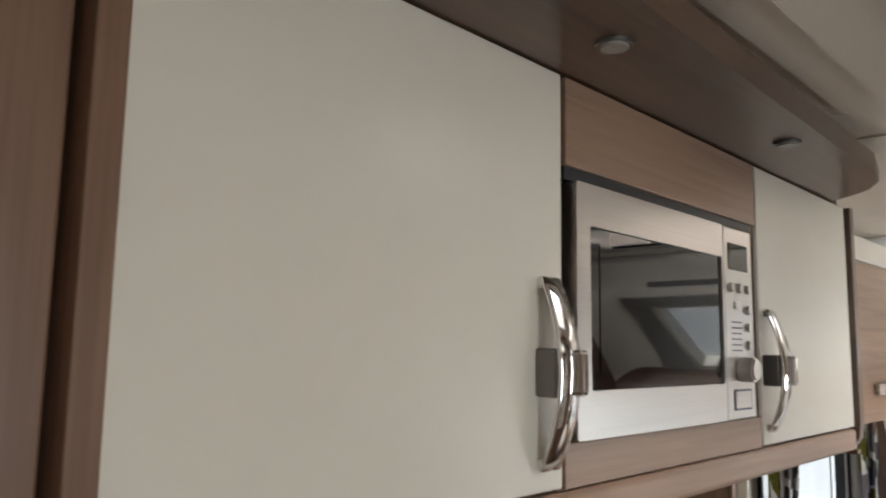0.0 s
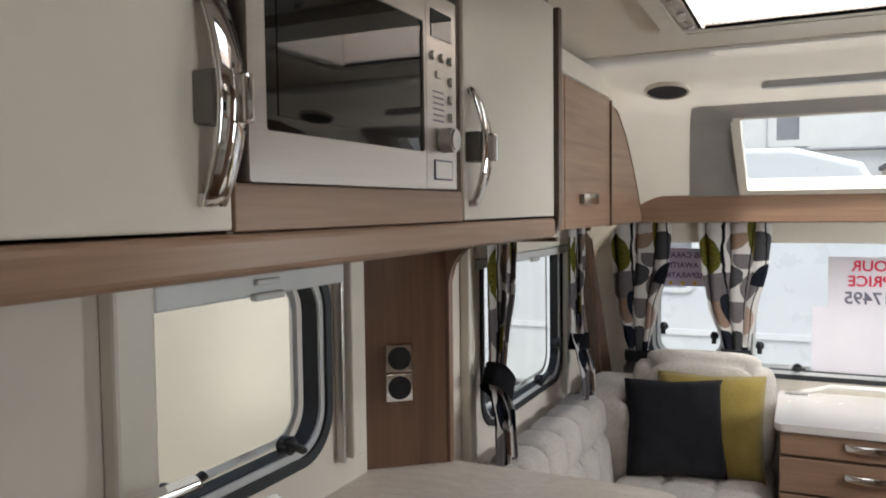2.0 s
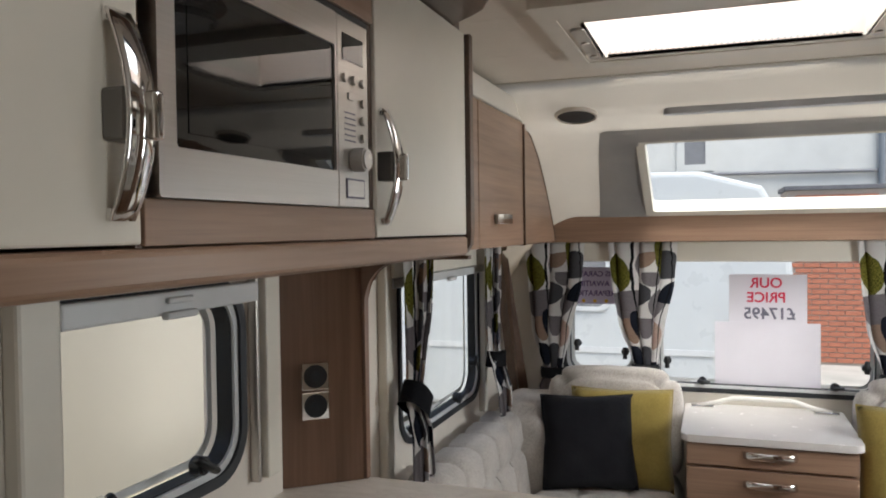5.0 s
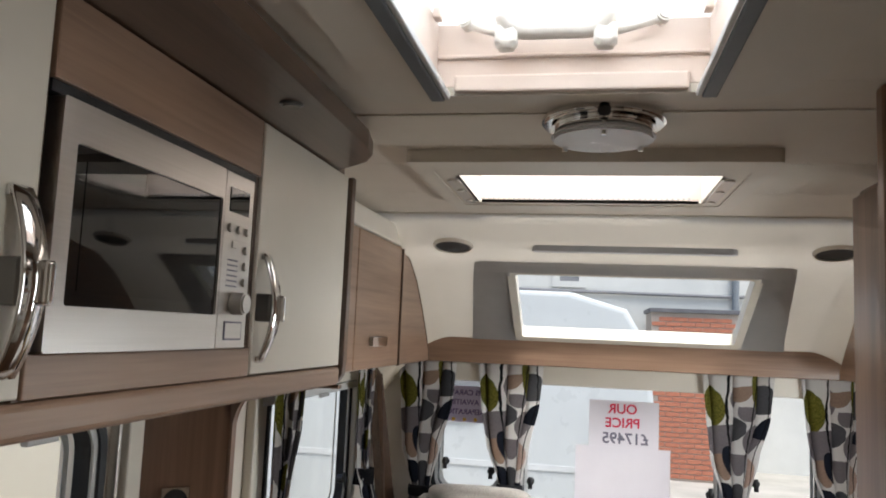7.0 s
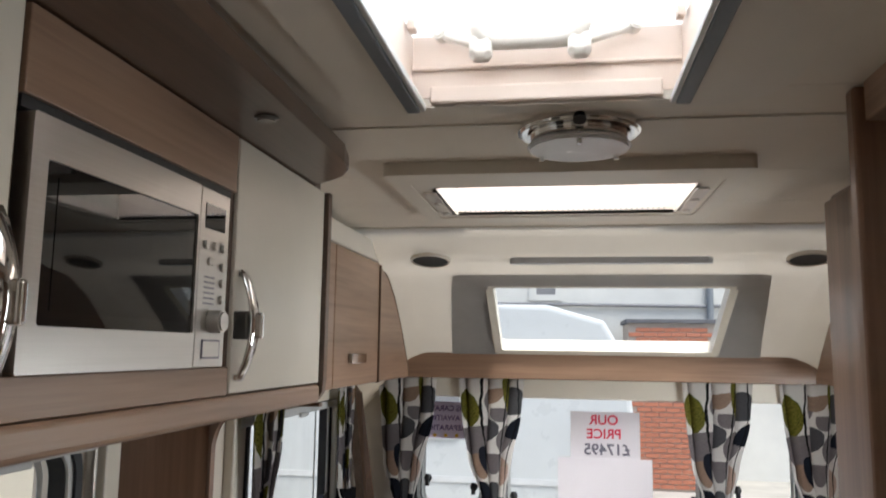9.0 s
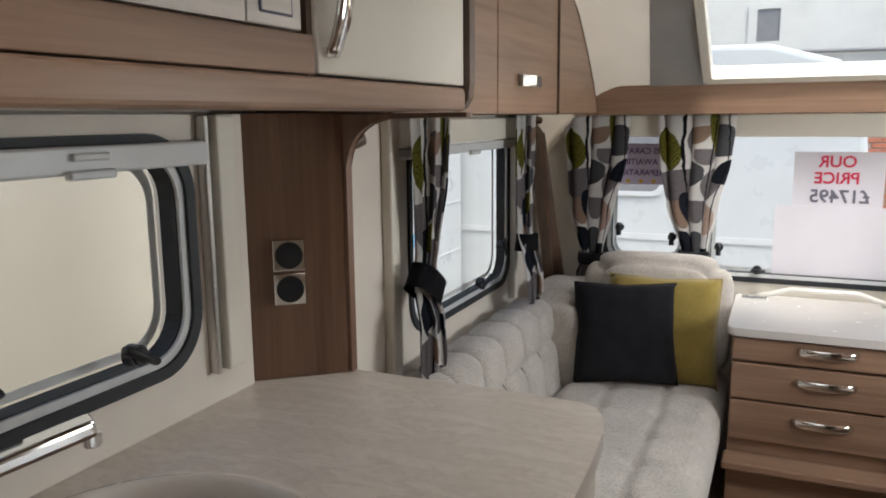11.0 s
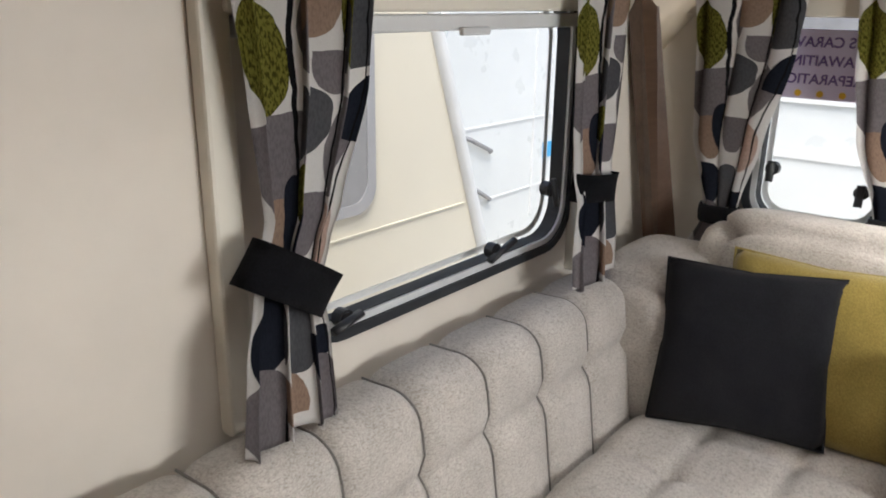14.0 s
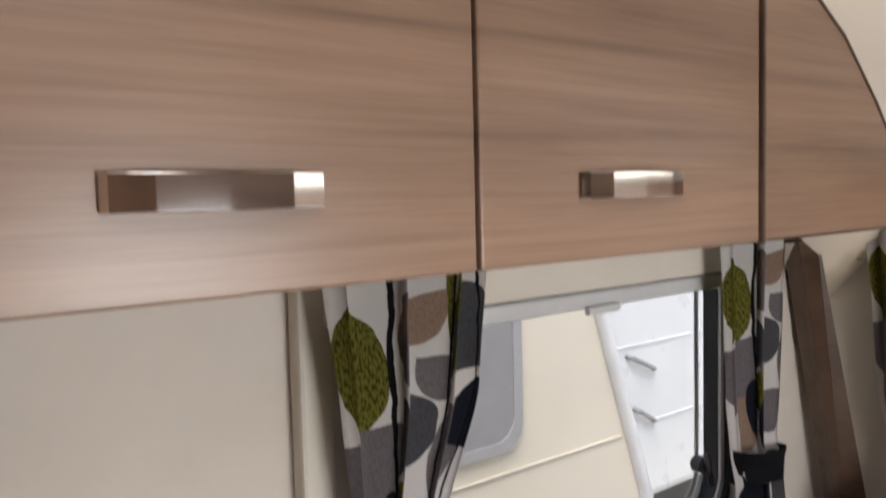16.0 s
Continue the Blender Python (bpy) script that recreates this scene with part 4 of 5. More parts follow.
sl = thing("reading_spotlight", (-0.7, 1.7, 1.38), "small brushed metal spotlight hanging under the locker", "spotlight")
part("mount", box(-0.725, -0.695, 1.70, 1.73, 1.374, 1.3825, 0.002), STEEL, sl)
part("stem", tube([(-0.71, 1.716, 1.374), (-0.71, 1.716, 1.345)], 0.005, 10), CHROME, sl)
part("head", tube([(-0.735, 1.675, 1.315), (-0.70, 1.73, 1.338)], 0.019, 18), plain("taupe_metal", (0.17, 0.13, 0.11), 0.35, 0.7), sl, smooth=False)

# ---- lounge lockers ----
LX = -0.567
lk = thing("overhead_lounge_locker", (-0.7, 2.15, 1.383), "row of elm-look overhead lockers with chrome handles", "locker")
part("body", box(WL + 0.001, LX - 0.02, 1.616, 2.70, 1.381, 1.80), WOOD_Y, lk)
for y0, y1, hy in ((1.618, 2.157, 1.891), (2.163, 2.688, 2.399)):
    dd = part("door", box(LX - 0.018, LX, y0, y1, 1.380, 1.798, 0.003), WOOD_Y, lk)
    hb = part("handle", slab([(hy - 0.09, LX + 0.004), (hy - 0.086, LX + 0.014), (hy - 0.055, LX + 0.021), (hy, LX + 0.0235), (hy + 0.055, LX + 0.021), (hy + 0.086, LX + 0.014), (hy + 0.09, LX + 0.004), (hy + 0.082, LX + 0.004), (hy + 0.05, LX + 0.016), (hy, LX + 0.018), (hy - 0.05, LX + 0.016), (hy - 0.082, LX + 0.004)], lambda u, v, d: (v, u, d), 1.450, 1.480, 0.0015), CHROME, dd, "flat chrome bow handle")
    for q in (hy - 0.084, hy + 0.076):
        part("foot", box(LX, LX + 0.008, q, q + 0.008, 1.4505, 1.4795, 0.002), CHROME, hb)
part("top_trim", box(WL + 0.001, LX + 0.004, 1.616, 2.69, 1.801, 1.866, 0.006), MOULD, lk, "cream trim above the lockers")
part("seam_strip", box(LX - 0.02, LX + 0.006, 2.689, 2.697, 1.378, 1.83, 0.002), WOOD_DK_SHADED, lk)
cornerp = [(2.70, 1.384), (3.25, 1.384), (3.24, 1.42), (3.17, 1.50), (3.07, 1.60), (2.95, 1.70), (2.83, 1.765), (2.70, 1.80)]
cl = thing("corner_locker", (-0.7, 2.95, 1.384), "curved elm-look corner locker under the front moulding", "locker")
part("body", slab(cornerp, on_x(LX - 0.004), 0, -0.27), WOOD_Y, cl)
part("edge_trim", tube([(LX - 0.004, y, z) for y, z in cornerp[1:]], 0.003, 8), WOOD_DK_SHADED, cl, "thin dark edging along the curve", True)
part("underside_board", box(WL + 0.004, LX - 0.012, 2.702, 3.24, 1.3785, 1.3838, 0.001), WOOD_DK_SHADED, cl)
cl2 = thing("overhead_lounge_locker_opposite", (1.1, 2.2, 1.383), "elm-look overhead lockers on the far side", "locker")
part("body", box(1.05, WR - 0.001, 1.9, 2.70, 1.384, 1.80), WOOD_Y, cl2)
part("corner", slab(cornerp, on_x(1.05), 0, 0.27), WOOD_Y, cl2)

# tall cupboard with a mirror on the far side of the aisle
tc = thing("tall_cupboard", (0.9, 0.9, 0), "tall elm-look cupboard with a mirror facing the aisle", "cupboard")
part("body", box(0.56, WR - 0.002, 0.55, 1.2, 0, 1.886), WOOD_Z, tc)
part("edge_post", box(0.503, 0.55, 1.172, 1.205, 0, 1.885, 0.006), WOOD_Z, tc)
part("edge_post", box(0.515, 0.562, 0.55, 0.6, 0, 1.885, 0.006), WOOD_Z, tc)
part("head_rail", box(0.517, 0.56, 0.601, 1.171, 1.83, 1.9, 0.004), WOOD_Y, tc)
mir, _n, _l, _b = material("mirror_glass", 0.01, 1.0)
_b.inputs["Base Color"].default_value = (0.85, 0.86, 0.86, 1)
part("mirror", box(0.553, 0.559, 0.602, 1.17, 0.9, 1.828), mir, tc, "tall plain mirror")
tl2 = thing("tall_fridge_unit", (1.0, 1.55, 0), "tall elm-look unit next to the mirrored cupboard", "cupboard")
part("body", box(0.69, WR - 0.002, 1.23, 1.87, 0, 1.86, 0.008), WOOD_Z, tl2)
part("door", box(0.672, 0.689, 1.245, 1.855, 0.1, 1.84, 0.003), WOOD_Z, tl2)

# ---- lounge seating ----


def tufted_back(name, x_back, x_front, y0, y1, z0, z1, n, label, mirror=False):
    """Backrest in upright panels, each pulled in along its seams and across a button line."""
    t = name
    step = (y1 - y0) / n
    w = x_front - x_back
    for k in range(n):
        bm = bmesh.new()
        rows = []
        prof = []
        for i in range(25):
            s = i / 24
            if s < 0.62:
                zz = z0 + (z1 - 0.05 - z0) * s / 0.62
                dip = 0.02 * math.exp(-((zz - (z0 + 0.59 * (z1 - z0))) / 0.02) ** 2)
                prof.append((x_front - 0.24 * w * (s / 0.62) - dip * (1 if w > 0 else -1), zz))
            else:
                a = (s - 0.62) / 0.38 * math.pi / 2
                if a < math.pi / 4:
                    pass
                px = x_front - 0.24 * w - (w * 0.35) * (1 - math.cos(a))
                pz = z1 - 0.05 + 0.05 * math.sin(a)
                prof.append((px, pz))
        prof.append((x_back, z1 - 0.004))
        prof.append((x_back, z0))
        for j in range(11):
            q = j / 10
            e = abs(2 * q - 1) ** 5
            row = []
            for px, pz in prof:
                sh = 0.016 * e
                inx = px - (sh if w > 0 else -sh) * (1 if px != x_back else 0)
                row.append(bm.verts.new((inx, y0 + step * (k + q), pz - (sh * 0.9 if pz > z1 - 0.06 else 0))))
            rows.append(row)
        for r0, r1 in zip(rows, rows[1:]):
            for i in range(len(prof) - 1):
                bm.faces.new((r0[i], r0[i + 1], r1[i + 1], r1[i]))
        bm.faces.new(rows[0])
        bm.faces.new(rows[-1][::-1])
        pn = part("back_panel", bm, SOFA, t, smooth=True)
        part("piping", tube([(px - (0.014 if w > 0 else -0.014), y0 + step * k, pz - (0.013 if pz > z1 - 0.06 else 0)) for px, pz in prof[:26]], 0.0022, 6, 1, (0, 1, 0)), PIPE, pn, smooth=True)
    return t


PIPE = fabric("grey_piping", (0.16, 0.145, 0.135), (0.2, 0.185, 0.17))
sofa = thing("sofa", (-0.45, 2.6, 0), "oatmeal fabric corner sofa with tufted seat and back", "sofa", "lounge sofas")
sofa2 = thing("sofa", (0.85, 2.6, 0), "oatmeal fabric corner sofa on the far side", "sofa", "lounge sofas")
tufted_back(sofa, -0.795, -0.62, 1.629, 3.049, 0.36, 0.722, 8, "oatmeal fabric sofa backrest in tufted upright panels")
tufted_back(sofa2, 1.275, 1.105, 1.9, 3.06, 0.36, 0.722, 6, "oatmeal fabric sofa backrest on the far side")


def tufted_seat(name, x0, x1, y0, y1, z0, z1, nx, ny, label):
    t = name
    bm = bmesh.new()
    NX, NY = nx * 12, ny * 12
    g = []
    for i in range(NX + 1):
        row = []
        for j in range(NY + 1):
            u, w = i / NX, j / NY
            cu, cw = u * nx, w * ny
            seam = max(math.exp(-((cu - round(cu)) / 0.06) ** 2), math.exp(-((cw - round(cw)) / 0.06) ** 2))
            button = math.exp(-(((cu - round(cu)) / 0.14) ** 2 + ((cw - round(cw)) / 0.14) ** 2))
            edge = min(u, 1 - u) * (x1 - x0)
            edge2 = min(w, 1 - w) * (y1 - y0)
            fall = 0.05 * (max(0, 1 - edge / 0.07) ** 2.4 + max(0, 1 - edge2 / 0.07) ** 2.4)
            z = z1 - 0.011 * seam - 0.018 * button - fall + 0.004 * noise.noise(Vector((u * 5, w * 11, x0)))
            row.append(bm.verts.new((x0 + (x1 - x0) * u, y0 + (y1 - y0) * w, z)))
        g.append(row)
    for i in range(NX):
        for j in range(NY):
            bm.faces.new((g[i][j], g[i + 1][j], g[i + 1][j + 1], g[i][j + 1]))
    rim = [e for e in bm.edges if e.is_boundary]
    ex = bmesh.ops.extrude_edge_only(bm, edges=rim)
    for vv in ex["geom"]:
        if isinstance(vv, bmesh.types.BMVert):
            vv.co.z = z0
    part("seat_cushion", bm, SOFA, t, smooth=True)
    part("base", box(x0 + 0.02, x1 - 0.04, y0 + 0.01, y1 - 0.01, 0.0, z0 - 0.002), WOOD_Y, t, "elm-look plinth under the seat")
    return t


tufted_seat(sofa, -0.635, -0.075, 1.64, 3.44, 0.28, 0.425, 3, 9, "oatmeal fabric sofa seat with square tufting")
tufted_seat(sofa2, 0.545, 1.115, 1.9, 3.44, 0.28, 0.425, 3, 8, "oatmeal fabric sofa seat on the far side")

for t, x0, x1 in ((sofa, -0.62, -0.07), (sofa2, 0.54, 1.09)):
    part("front_back_cushion", pillow((x0 + x1) / 2, 3.33, 0.625, x1 - x0, 0.21, 0.47, Matrix.Rotation(radians(-8), 4, "X"), res=16, dent=0.02), SOFA, t, smooth=True)
for t, x0, x1 in ((sofa, -0.79, -0.56), (sofa2, 1.05, 1.27)):
    part("corner_block", pillow((x0 + x1) / 2, 3.25, 0.535, x1 - x0 + 0.05, 0.44, 0.42, res=12, dent=0.02), SOFA, t, smooth=True)


def scatter_cushion(name, x, y, z, s, lean, spin, mat, label):
    t = thing(name, (x, y, z - s / 2), label, "cushion")
    bm = bmesh.new()
    N = 18
    gs = []
    for side in (1, -1):
        g = []
        for i in range(N + 1):
            row = []
            for j in range(N + 1):
                u, w = 2 * i / N - 1, 2 * j / N - 1
                bul = ((1 - u ** 4) * (1 - w ** 4)) ** 0.6
                pin = 1 - 0.07 * (1 - abs(u * w)) * (abs(u) ** 8 + abs(w) ** 8)
                cr = 0.006 * noise.noise(Vector((u * 2.5 + x * 7, w * 2.5, side)))
                row.append(bm.verts.new((u * s / 2 * pin, side * (-0.065 * bul + cr * bul), w * s / 2 * pin)))
            g.append(row)
        for i in range(N):
            for j in range(N):
                bm.faces.new((g[i][j], g[i + 1][j], g[i + 1][j + 1], g[i][j + 1]))
    bmesh.ops.remove_doubles(bm, verts=bm.verts, dist=0.0008)
    bm.transform(Matrix.Translation((x, y, z)) @ Matrix.Rotation(radians(spin), 4, "Z") @ Matrix.Rotation(radians(lean), 4, "X"))
    part("cover", bm, mat, t, smooth=True)
    rm = Matrix.Translation((x, y, z)) @ Matrix.Rotation(radians(spin), 4, "Z") @ Matrix.Rotation(radians(lean), 4, "X")
    h = s / 2 * 0.985
    part("seam", tube([rm @ Vector(p) for p in ((-h, 0, -h), (-h * 0.93, 0, 0), (-h, 0, h), (0, 0, h * 0.93), (h, 0, h), (h * 0.93, 0, 0), (h, 0, -h), (0, 0, -h * 0.93), (-h, 0, -h))], 0.004, 6), mat, t, smooth=True)


scatter_cushion("scatter_cushion", -0.416, 3.096, 0.605, 0.365, -18, 16, CHAR, "charcoal grey square scatter cushion on the sofa")
scatter_cushion("scatter_cushion", -0.30, 3.19, 0.60, 0.40, -14, 4, MUSTARD, "mustard yellow square scatter cushion behind the charcoal one")
scatter_cushion("scatter_cushion", 0.72, 3.06, 0.60, 0.42, -10, -4, MUSTARD, "mustard yellow square scatter cushion on the far sofa")
scatter_cushion("scatter_cushion", 0.92, 2.98, 0.61, 0.40, -12, -10, CHAR, "charcoal grey square scatter cushion on the far sofa")

# ---- front chest of drawers ----
chest = thing("front_chest", (0.23, 3.25, 0), "elm-look chest of drawers under the front window", "chest of drawers")
part("top", slab(rounded(-0.068, 0.525, 2.965, 3.495, 0.03), on_z(0.668), 0, 0.026, 0.006), plain("pale_grey_laminate", (0.66, 0.63, 0.60), 0.25, vary=0.02), chest, "pale laminate top")
part("carcass", box(-0.05, 0.51, 3.005, 3.495, 0.0, 0.667), WOOD_X, chest)
for z0, z1 in ((0.585, 0.66), (0.455, 0.575), (0.315, 0.447)):
    dw = part("drawer", box(-0.048, 0.508, 2.982, 3.003, z0, z1, 0.003), WOOD_X, chest)
    zm = z0 + 0.62 * (z1 - z0)
    part("handle", tube([(0.145 + 0.17 * j / 10, 2.982 - 0.022 * math.sin(math.pi * j / 10) ** 0.5, zm) for j in range(11)], 0.014, 12, 0.4, (0, 1, 0)), CHROME, dw, "chrome bow handle", True)
part("step", box(-0.06, 0.52, 2.90, 3.003, 0.235, 0.262, 0.006), WOOD_X, chest)
part("plinth_drawer", box(-0.048, 0.508, 2.95, 3.003, 0.02, 0.232, 0.003), WOOD_X, chest)
tb = thing("folded_table_handle", (0.23, 3.42, 0.695), "low white moulded sill with a raised curved grip on the chest", "sill")
part("sill", tube([(-0.02, 3.42, 0.700), (0.06, 3.42, 0.718), (0.12, 3.42, 0.738), (0.34, 3.42, 0.738), (0.40, 3.42, 0.718), (0.48, 3.42, 0.700)], 0.009, 10), WHITE_PLASTIC, tb, smooth=True)
for x in (0.0, 0.46):
    part("catch", box(x - 0.045, x + 0.045, 3.40, 3.43, 0.694, 0.704, 0.003), CHROME, tb)

# ---- curtains ----


def curtain(name, f, outline, label, folds=4, swing=0.018, cloth=0.4, seed=0):
    """Gathered curtain. outline: from the foot up, height, both edges and distance from the wall."""
    v0, v1 = outline[0][0], outline[-1][0]
    t = thing(name, f((outline[0][1] + outline[0][2]) / 2, v0, 0), label, "curtain")
    NU, NV = folds * 16, 60
    bm = bmesh.new()
    uvl = bm.loops.layers.uv.new("UVMap")
    g = []
    rnd = random.Random(seed)
    ph = [rnd.uniform(-0.5, 0.5) for _ in range(folds + 2)]
    for j in range(NV + 1):
        v = v0 + (v1 - v0) * j / NV
        k = max(i for i in range(len(outline) - 1) if outline[i][0] <= v + 1e-9)
        a, b = outline[k], outline[k + 1]
        s = (v - a[0]) / (b[0] - a[0])
        s = s * s * (3 - 2 * s) * 0.5 + s * 0.5
        ul, ur, away = (a[i] + (b[i] - a[i]) * s for i in (1, 2, 3))
        tight = min(1.0, (ur - ul) / (outline[-1][2] - outline[-1][1]))
        row = []
        for i in range(NU + 1):
            q = i / NU
            k2 = q * folds
            x = 2 * math.pi * k2 + ph[int(k2)] * 0.8 * math.sin(math.pi * (k2 % 1)) + 0.4 * math.sin(5 * v + seed)
            wave = math.sin(x) - 0.28 * math.sin(2 * x + 0.6) + 0.22 * math.sin(0.5 * x + seed)
            uu = ul + (ur - ul) * q + 0.22 * (ur - ul) / folds * math.cos(x) * (1 - abs(2 * q - 1) ** 6)
            sag = 0.008 * math.sin(x * 0.5 + seed) * max(0.0, 1 - j / 6)
            row.append(bm.verts.new(f(uu, v + sag, away + swing * wave * (0.45 + 0.55 * tight))))
        g.append(row)
    for j in range(NV):
        for i in range(NU):
            fc = bm.faces.new((g[j][i], g[j][i + 1], g[j + 1][i + 1], g[j + 1][i]))
            for lp, (a, b) in zip(fc.loops, ((i, j), (i + 1, j), (i + 1, j + 1), (i, j + 1))):
                lp[uvl].uv = (a / NU * cloth + 0.002, 0.66 - (v1 - v0) + b / NV * (v1 - v0))
    bmesh.ops.solidify(bm, geom=bm.faces[:], thickness=0.0012)
    part("cloth", bm, CURTAIN, t, smooth=True)
    return t


def tie_band(parent, x, rx, lo_y, hi_y, lo_z, hi_z, ry, slope):
    """Flat strap drawn round the cloth, hanging askew."""
    bm = bmesh.new()
    rows = []
    for e in range(4):
        w = e / 3
        cy, cz = lo_y + (hi_y - lo_y) * w, lo_z + (hi_z - lo_z) * w
        row = []
        for k in range(36):
            a = 2 * math.pi * k / 36
            c, sn = math.cos(a), math.sin(a)
            y = cy + ry * math.copysign(abs(sn) ** 0.75, sn)
            row.append(bm.verts.new((x + rx * math.copysign(abs(c) ** 0.6, c) + 0.002 * math.sin(3 * a + e), y, cz - slope * (y - cy))))
        rows.append(row)
    for p, q in zip(rows, rows[1:]):
        for k in range(36):
            bm.faces.new((p[k], p[(k + 1) % 36], q[(k + 1) % 36], q[k]))
    bmesh.ops.solidify(bm, geom=bm.faces[:], thickness=0.004)
    return part("tie_band", bm, CHAR, parent, "dark grey tie band", True)


c1 = curtain("side_curtain", on_x(WL), [(0.728, 2.036, 2.205, 0.128), (0.86, 2.052, 2.20, 0.122), (0.925, 2.09, 2.212, 0.092), (0.985, 2.115, 2.245, 0.078), (1.03, 2.13, 2.272, 0.074), (1.2, 2.112, 2.332, 0.078), (1.376, 2.09, 2.35, 0.082)],
             "patterned leaf-print curtain tied with a dark band", 3, 0.016, 0.37, 9)
tie_band(c1, -0.762, 0.034, 2.134, 2.178, 0.918, 0.972, 0.067, 0.62)
c2 = curtain("side_curtain", on_x(WL), [(0.738, 2.845, 3.03, 0.15), (0.82, 2.845, 3.035, 0.145), (0.90, 2.93, 3.10, 0.10), (0.96, 2.95, 3.12, 0.075), (1.06, 2.935, 3.13, 0.074), (1.2, 2.92, 3.13, 0.078), (1.376, 2.905, 3.135, 0.082)],
             "narrow patterned leaf-print curtain at the window's far end", 2, 0.014, 0.25, 2)
tie_band(c2, -0.765, 0.03, 3.022, 3.036, 0.895, 0.955, 0.08, 0.12)
for u0, u1, na, nk, sd in ((-0.735, -0.49, 0.45, 0.80, 3), (-0.37, -0.105, 0.53, 0.83, 4), (0.58, 0.845, 0.47, 0.83, 5), (0.97, 1.215, 0.55, 0.80, 6)):
    u0, u1 = u0 - 0.01, u1 + 0.012
    uc, w = u0 + (u1 - u0) * na, u1 - u0
    ct = curtain("front_curtain", on_y(YF), [(0.70, uc - 0.3 * w, uc + 0.3 * w, -0.06), (nk - 0.02, uc - 0.17 * w, uc + 0.17 * w, -0.055), (nk + 0.03, uc - 0.17 * w, uc + 0.17 * w, -0.055), (nk + 0.2, (u0 + uc) / 2 - 0.12 * w, (u1 + uc) / 2 + 0.12 * w - 0.02, -0.055), (1.2, u0 + 0.015, u1 - 0.015, -0.055), (1.3735, u0, u1, -0.062)],
                 "leaf-print front curtain drawn together near its foot", 3, 0.013, 0.38, sd)
    bm = tube([(uc + 0.19 * w * math.cos(k * math.pi / 12), YF - 0.055 + 0.028 * math.sin(k * math.pi / 12), nk + 0.004) for k in range(25)], 0.004, 8, 6.0)
    part("tie_band", bm, CHAR, ct, "dark grey tie band", True)

cpn = thing("corner_pillar", (-0.8, 3.3, 0.72), "dark elm-look upright strip in the front corner", "post panel")
bm = bmesh.new()
loops = [[bm.verts.new((x, y, z)) for x, y in pts] for z, pts in ((0.5, ((-0.758, 3.44), (-0.716, 3.499), (-0.76, 3.499), (-0.80, 3.46))), (1.379, ((-0.81, 3.262), (-0.803, 3.335), (-0.848, 3.34), (-0.848, 3.265))))]
for k in range(4):
    bm.faces.new((loops[0][k], loops[0][(k + 1) % 4], loops[1][(k + 1) % 4], loops[1][k]))
bm.faces.new(loops[0])
bm.faces.new(loops[1][::-1])
part("strip", bm, WOOD_DK_SHADED, cpn)
rd = thing("corner_reading_light", (-0.78, 3.2, 1.36), "small chrome reading light under the corner locker", "spotlight")
part("mount", disc((-0.78, 3.16, 1.376), (0, 0, 1), 0.014, 0.012, 16), CHROME, rd)
part("head", tube([(-0.785, 3.13, 1.358), (-0.775, 3.2, 1.358)], 0.014, 14), CHROME, rd)


# ---- notices in the front window ----
def text_part(name, words, size, place, mat, parent):
    """Lettering read from outside, so it shows reversed from within."""
    cu = bpy.data.curves.new(name, "FONT")
    cu.body, cu.size, cu.align_x, cu.align_y, cu.extrude, cu.offset = words, size, "CENTER", "CENTER", 0.0006, size * 0.02
    tmp = bpy.data.objects.new(name, cu)
    scene.collection.objects.link(tmp)
    bpy.context.view_layer.update()
    me = tmp.to_mesh()
    bm = bmesh.new()
    bm.from_mesh(me)
    tmp.to_mesh_clear()
    bpy.data.objects.remove(tmp)
    bm.transform(Matrix.Translation(place) @ Matrix.Rotation(math.pi, 4, "Z") @ Matrix.Rotation(math.pi / 2, 4, "X"))
    return part(name, bm, mat, parent)


GY = YF + 0.03
no = thing("price_notice", (0.255, GY, 1.03), "white price notice facing outwards in the front window", "notice")
part("sheet", box(0.106, 0.404, GY, GY + 0.001, 1.035, 1.235), PAPER, no)
text_part("lettering", "OUR", 0.058, (0.25, GY - 0.001, 1.198), RED_INK, no)
text_part("lettering", "PRICE", 0.058, (0.25, GY - 0.001, 1.138), RED_INK, no)
text_part("lettering", "£17495", 0.066, (0.262, GY - 0.001, 1.071), GREY_INK, no)
bs = thing("blank_notice", (0.25, GY, 0.74), "plain white board seen from behind below the price notice", "notice")
part("sheet", box(0.05, 0.453, GY - 0.004, GY - 0.0015, 0.742, 1.036), PAPER, bs)
pn = thing("preparation_notice", (-0.43, GY, 1.1), "lilac notice facing outwards in the narrow front window", "notice")
part("sheet", box(-0.56, -0.345, GY, GY + 0.001, 1.10, 1.262), LILAC, pn)
for k, wd in enumerate(("THIS CARAVAN", "IS AWAITING", "PREPARATION")):
    text_part("lettering", wd, 0.033, (-0.452, GY - 0.001, 1.232 - 0.043 * k), PURPLE_INK, pn)
for x in (-0.40, -0.45, -0.5):
    part("mark", disc((x, GY - 0.001, 1.113), (0, 1, 0), 0.008, 0.001, 12), YELLOW_INK, pn)

# ---- yard outside ----
GZ = -0.62
tagged(part("ground", box(-400, 400, -400, 400, GZ - 0.3, GZ), GRAVEL), "pale concrete and gravel sales yard", "ground", kind="structure")

